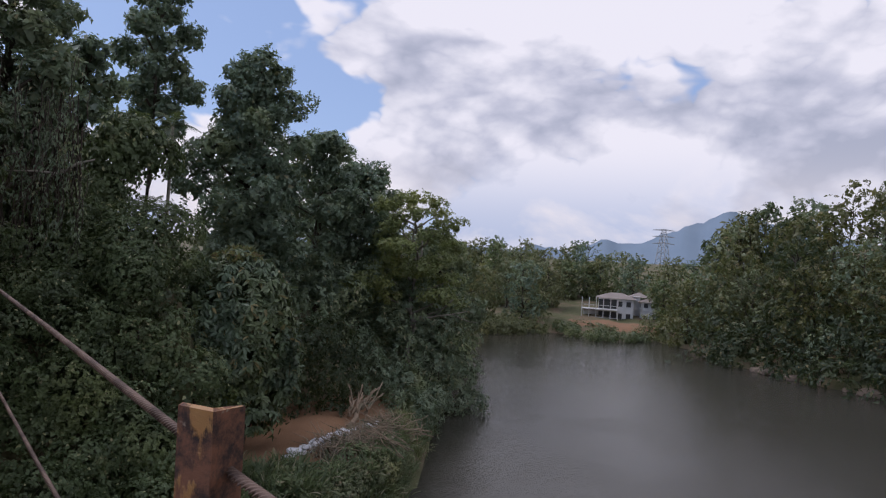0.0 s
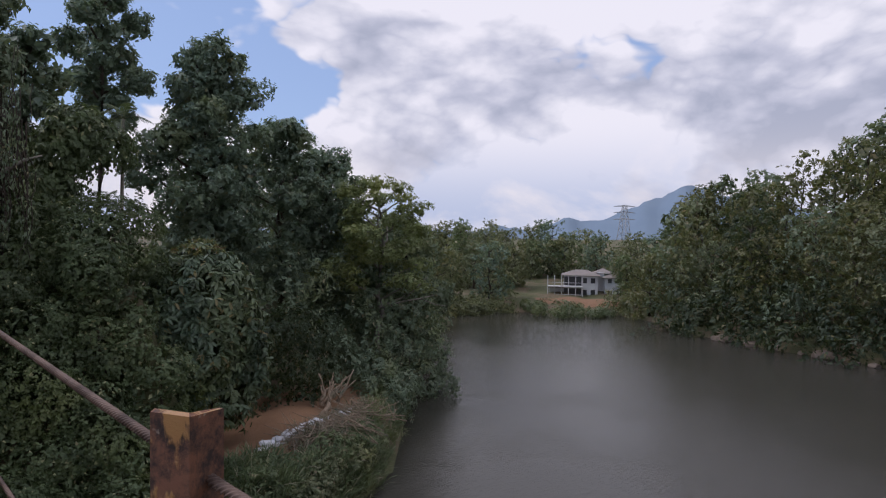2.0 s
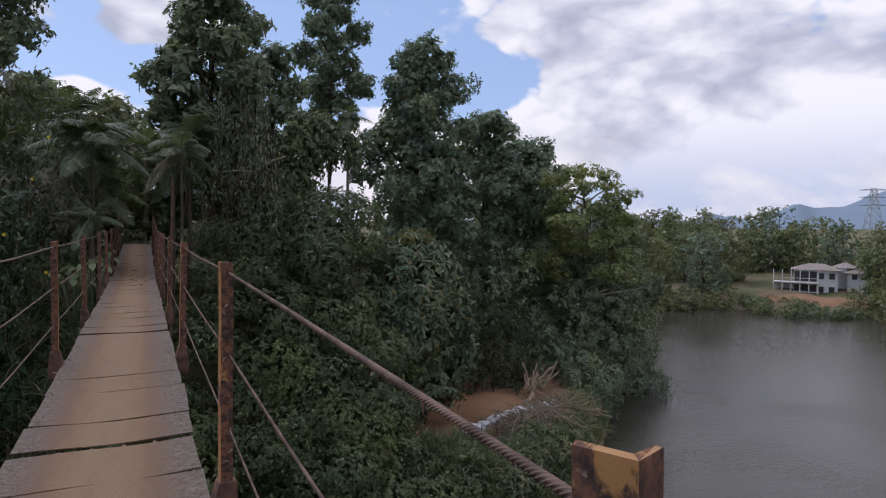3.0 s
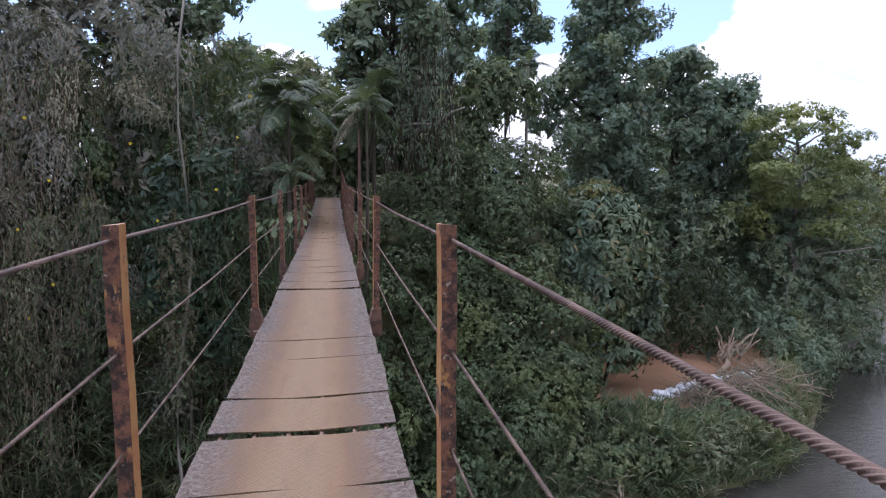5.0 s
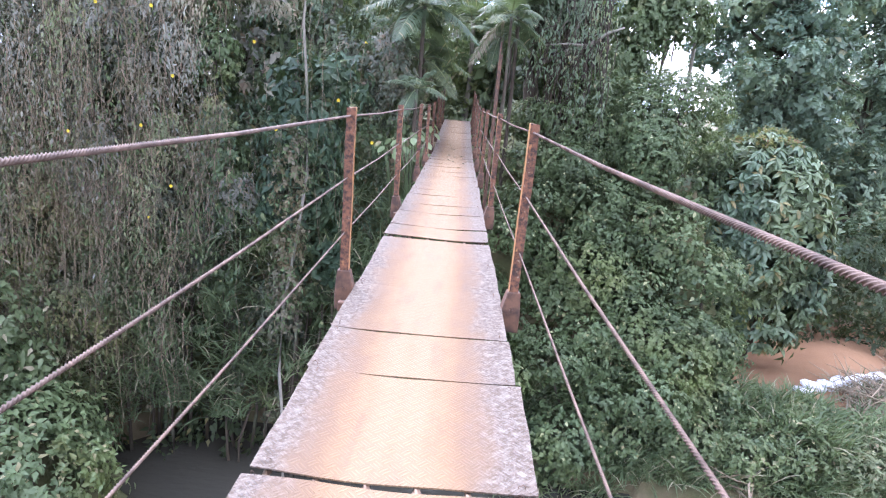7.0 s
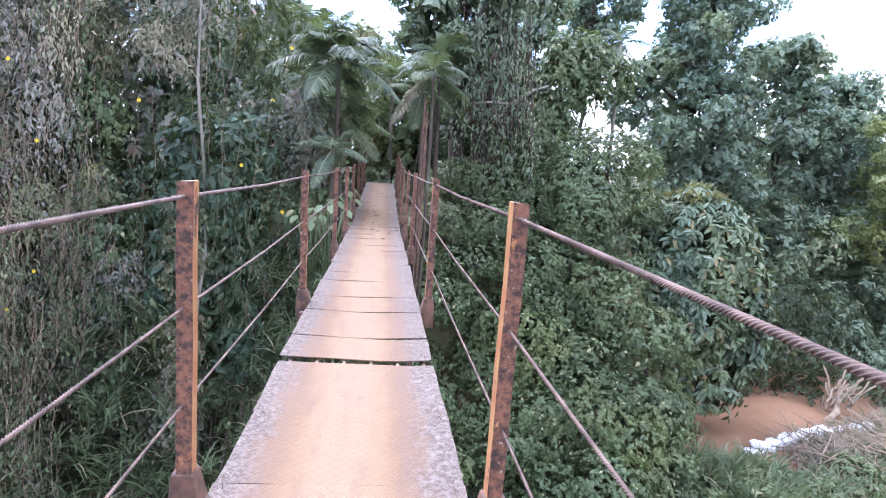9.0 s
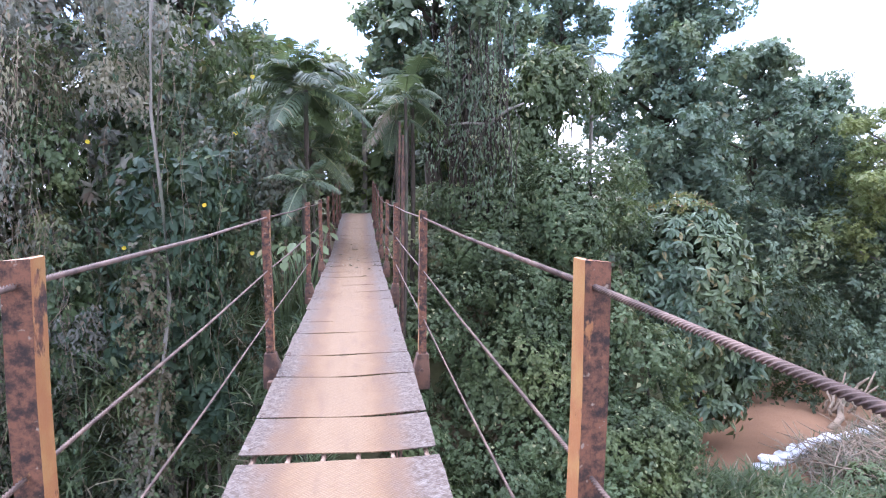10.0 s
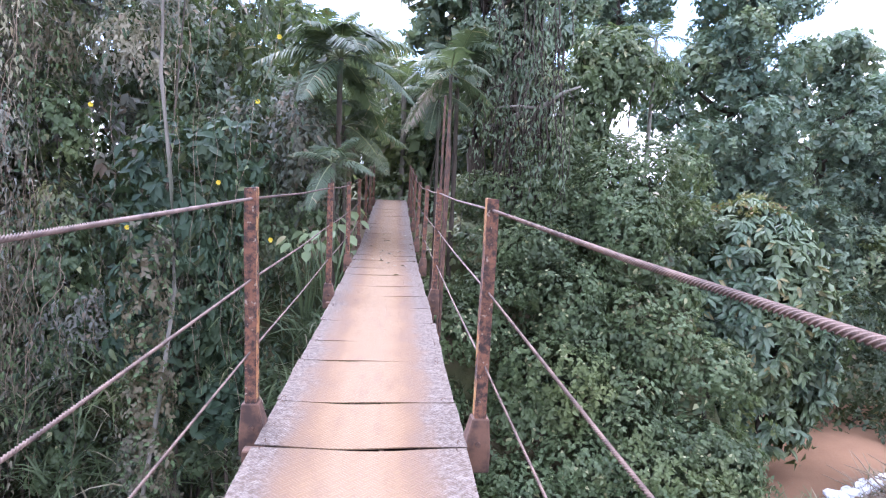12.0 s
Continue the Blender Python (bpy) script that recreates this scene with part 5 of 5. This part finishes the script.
for i in range(34):
    s = rng.random()
    x, y = 68 + 24 * s + rng.uniform(-2, 2), 82 - 32 * s + rng.uniform(-2, 2)
    k = rng.uniform(8, 40)
    if abs(math.degrees(math.atan2(x + k * 0.8, y + k * 0.6)) - 57.5) < 5 and k < 28:
        k += 26
    far.append((x + k * 0.8, y + k * 0.6, rng.uniform(7, 12.5), rng.uniform(2.8, 4.6), 1.0 if k < 24 else 0.55))
for x, y, h, r in ((66, 72, 9, 3.5), (70, 68, 8, 3.2), (76, 65, 9.5, 3.6), (80, 66, 10, 3.6), (92, 44, 6, 3.0), (90, 40, 8, 3.2), (104, 55, 9, 3.8), (108, 52, 10, 4), (100, 48, 8, 3.6), (112, 58, 11, 4.2), (99, 53, 7, 3), (96, 47, 7.5, 3.4)):
    far.append((x, y, h, r, 1.1))
row_of_trees(far, 3, ["far", "tree", "olive", "far", "light"], 0.30, 3700, "trees on the far bank", "leafy tree on the far river bank")
right = []
for i in range(36):
    s = (i + rng.random()) / 36
    x, y = 85 - 19 * s, 42 - 50 * s
    k = rng.uniform(5, 24)
    right.append((x + k, y + rng.uniform(-2, 2), rng.uniform(9.5, 13) + 12.0 * s, rng.uniform(3.4, 5.0), 0.45))
for i in range(15):
    s = i / 14
    right.append((84.5 - 20 * s + rng.uniform(-0.8, 0.8), 41 - 52 * s + rng.uniform(-1, 1), rng.uniform(8.5, 11.5) + 4.5 * s, rng.uniform(4.2, 5.6), 1.25))
for i in range(14):
    right.append((66 - 3.5 * i + rng.uniform(3, 12), -12 - 2.6 * i, rng.uniform(9, 13), rng.uniform(3.5, 5), 0.3))
row_of_trees(right, 4, ["deep", "bamboo", "dark", "bamboo", "olive"], 0.30, 4400, "trees on the right bank", "leafy tree on the wooded river bank", 14, 0.46)
bush("undergrowth", heap(74, 86, 46, 60, -9.0, -8.4, 44, 0.65, 52), 10000, 0.3, "grass", "green reeds on the far bank", category="undergrowth")
bush("undergrowth", heap(62, 76, 60, 66, -8.9, -8.0, 26, 1.2, 53), 9000, 0.4, "far", "green bushes on the far bank", category="undergrowth")
rng = random.Random(71)
shore = []
for i in range(120):
    s = rng.random()
    over = -1.2 if s < 0.5 else 0.6
    up = rng.random()
    shore.append((76.0 - 13.5 * s + over + 2.6 * up + rng.uniform(-0.5, 0.8), 34 - 50 * s, -8.7 + 5.6 * up, 1.7, 2.0, 1.5))
bush("undergrowth", shore, 34000, 0.40, "deep", "dark foliage overhanging the wooded river bank", "leaf", 0.5, 0.7, 0.3, "undergrowth")
bush("undergrowth", carpet(67, 92, -8, 36, 110, 2.2, 1.5, 54), 15000, 0.5, "deep", "green undergrowth on the wooded slope", category="undergrowth")
bush("undergrowth", carpet(84, 104, 36, 49, 60, 1.5, 1.2, 55), 12000, 0.45, "far", "green undergrowth on the far slope", category="undergrowth")
rng = random.Random(61)
for i in range(18):
    s = 0.12 + 0.8 * (i + rng.uniform(-0.8, 0.8)) / 18
    x, y = 74.4 - 9 * s + rng.uniform(-0.9, 0.6), 31 - 33 * s
    r = rng.uniform(0.3, 1.0) ** 1.4 * 1.2
    bm = bmesh.new()
    bmesh.ops.create_icosphere(bm, subdivisions=2, radius=r)
    for v in bm.verts:
        v.co *= 1 + 0.22 * noise.noise(v.co * 1.8 / r + Vector((i, 0, 0)))
        v.co.z *= 0.6
    rock = part("rock", bm, ROCK)
    rock.location = (x, y, WATER_Z + 0.1)
    tagged(rock, "grey-brown boulder at the water's edge", "rock", "boulders on the bank")


def build_house():
    """Two white blocks with verandas and low hipped roofs on the far bank."""
    house = thing("house", (94.6, 59.5, -8.4), "white two-storey house with verandas and grey roofs", "house")
    house.rotation_euler = (0, 0, radians(-57))
    house.scale = (0.84, 0.84, 0.84)

    def hip(name, x0, x1, y0, y1, z, h, over):
        bm = bmesh.new()
        a = [bm.verts.new(p) for p in ((x0 - over, y0 - over, z), (x1 + over, y0 - over, z), (x1 + over, y1 + over, z), (x0 - over, y1 + over, z))]
        c = (y1 - y0) / 2
        t = [bm.verts.new(p) for p in ((x0 + c * 0.8, (y0 + y1) / 2, z + h), (x1 - c * 0.8, (y0 + y1) / 2, z + h))]
        for q in ((a[0], a[1], t[1], t[0]), (a[1], a[2], t[1]), (a[2], a[3], t[0], t[1]), (a[3], a[0], t[0]), (a[3], a[2], a[1], a[0])):
            bm.faces.new(q)
        part(name, bm, ROOF, house)

    def block(x0, x1, y0, y1, z0, z1):
        bm = bmesh.new()
        box(bm, ((x0 + x1) / 2, (y0 + y1) / 2, (z0 + z1) / 2), (x1 - x0, y1 - y0, z1 - z0), 0.03)
        part("wall", bm, WALL_WHITE, house)

    def window(x, y, z, w, h):
        bm = bmesh.new()
        box(bm, (x, y - 0.03, z), (w + 0.14, 0.06, h + 0.14), 0.01)
        ob = part("window", bm, WALL_WHITE, house)
        bm = bmesh.new()
        box(bm, (x, y - 0.065, z), (w, 0.03, h))
        part("pane", bm, DARK, ob, "dark window pane")

    block(-3.5, 3.6, 0, 6, 0.0, 5.0)
    hip("roof", -3.5, 3.6, 0, 6, 5.0, 1.1, 0.6)
    block(-6.6, -3.5, 0.6, 5, 0.0, 2.3)
    block(5.0, 8.6, 1.0, 6, 0.8, 4.6)
    hip("roof", 5.0, 8.6, 1.0, 6, 4.6, 0.9, 0.5)
    block(3.6, 5.0, 3.0, 6, 0.0, 5.6)
    hip("roof", 3.0, 6.6, 3.2, 7.4, 5.4, 1.0, 0.4)
    for z in (1.4, 3.9):
        for x in (0.9, 2.6):
            window(x, 0, z, 0.9, 1.1)
        window(6.1, 1.0, z, 0.8, 0.9)
        window(7.5, 1.0, z, 0.8, 0.9)
    # verandas: slab, posts, rail
    for z in (0.0, 2.5):
        bm = bmesh.new()
        box(bm, (-3.2, -0.9, z + 0.1), (7.4, 1.8, 0.2), 0.02)
        part("veranda_floor", bm, WALL_WHITE, house)
        bm = bmesh.new()
        box(bm, (-3.2, -1.75, z + 0.95), (7.4, 0.06, 0.10))
        part("veranda_rail", bm, WALL_WHITE, house)
        # a dark sheet on the wall paints the veranda's shade
        bm = bmesh.new()
        box(bm, (-1.6, -0.03, z + 1.25), (3.6, 0.05, 1.9))
        part("veranda_shade", bm, DARK, house, "dark sheet for the shade within the veranda")
        for k in range(6):
            bm = bmesh.new()
            box(bm, (-6.8 + 1.45 * k, -1.7, z + 1.3), (0.16, 0.16, 2.4), 0.01)
            part("veranda_post", bm, WALL_WHITE, house)
    bm = bmesh.new()
    box(bm, (-5.2, 1.5, 2.4), (3.4, 5.0, 0.18), 0.02)
    part("lean_to_roof", bm, ROOF, house)
    bm = bmesh.new()
    box(bm, (0.8, -2.6, -0.6), (16, 0.4, 1.4), 0.05)
    part("retaining_wall", bm, CEMENT, house, "grey retaining wall below the house")


build_house()


def build_pylon():
    d = 360.0
    x, y = d * math.sin(radians(61.4)), d * math.cos(radians(61.4))
    base, top = -8.0, 24.0
    root = thing("power_pylon", (x, y, base), "steel lattice power pylon beyond the trees", "pylon")
    h = top - base
    corners = [(-1, -1), (1, -1), (1, 1), (-1, 1)]

    def wide(z):
        return 3.2 * (1 - z / h) + 0.9
    for cx, cy in corners:
        tubes("leg", [([(cx * wide(0), cy * wide(0), 0), (cx * wide(h), cy * wide(h), h)], [0.22, 0.14])], STEEL, root, 4)
    runs = []
    levels = [h * k / 9 for k in range(10)]
    for a, b in zip(levels, levels[1:]):
        for (ax, ay), (bx, by) in zip(corners, corners[1:] + corners[:1]):
            runs.append(([(ax * wide(a), ay * wide(a), a), (bx * wide(b), by * wide(b), b)], [0.1, 0.1]))
            runs.append(([(bx * wide(a), by * wide(a), a), (ax * wide(b), ay * wide(b), b)], [0.1, 0.1]))
    tubes("bracing", runs, STEEL, root, 4)
    for z in (h * 0.74, h * 0.86, h * 0.97):
        tubes("cross_arm", [([(-5, 4, z), (0, 0, z + 0.7), (5, -4, z)], [0.12, 0.2, 0.12]), ([(-5, 4, z), (5, -4, z)], [0.12, 0.12])], STEEL, root, 4)


build_pylon()


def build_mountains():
    m, n = material("haze_tinted_mountain")
    # the blue haze of distance is mixed into the ridge's base colour
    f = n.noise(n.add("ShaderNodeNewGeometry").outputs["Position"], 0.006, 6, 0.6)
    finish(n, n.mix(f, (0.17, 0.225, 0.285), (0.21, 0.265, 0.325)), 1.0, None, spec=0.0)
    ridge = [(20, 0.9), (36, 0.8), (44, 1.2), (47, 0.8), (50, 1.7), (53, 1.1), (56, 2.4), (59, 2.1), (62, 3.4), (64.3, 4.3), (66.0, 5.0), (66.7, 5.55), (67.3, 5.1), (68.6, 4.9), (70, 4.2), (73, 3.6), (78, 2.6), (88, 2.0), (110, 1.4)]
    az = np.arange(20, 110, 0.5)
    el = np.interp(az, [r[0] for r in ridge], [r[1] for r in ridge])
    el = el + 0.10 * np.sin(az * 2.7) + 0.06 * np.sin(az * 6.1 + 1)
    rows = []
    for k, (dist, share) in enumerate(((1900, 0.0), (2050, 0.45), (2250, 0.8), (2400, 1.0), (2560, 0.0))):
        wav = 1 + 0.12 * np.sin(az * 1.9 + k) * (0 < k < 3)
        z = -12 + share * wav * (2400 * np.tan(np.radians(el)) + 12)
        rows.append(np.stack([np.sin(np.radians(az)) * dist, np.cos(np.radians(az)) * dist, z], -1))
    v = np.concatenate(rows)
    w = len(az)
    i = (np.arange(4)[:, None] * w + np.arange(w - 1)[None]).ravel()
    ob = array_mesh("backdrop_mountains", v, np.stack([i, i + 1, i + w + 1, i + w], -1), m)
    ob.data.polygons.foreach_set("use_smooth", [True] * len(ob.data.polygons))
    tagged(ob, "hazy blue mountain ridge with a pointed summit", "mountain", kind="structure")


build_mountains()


# ---- deck plates last ----
build_plates()
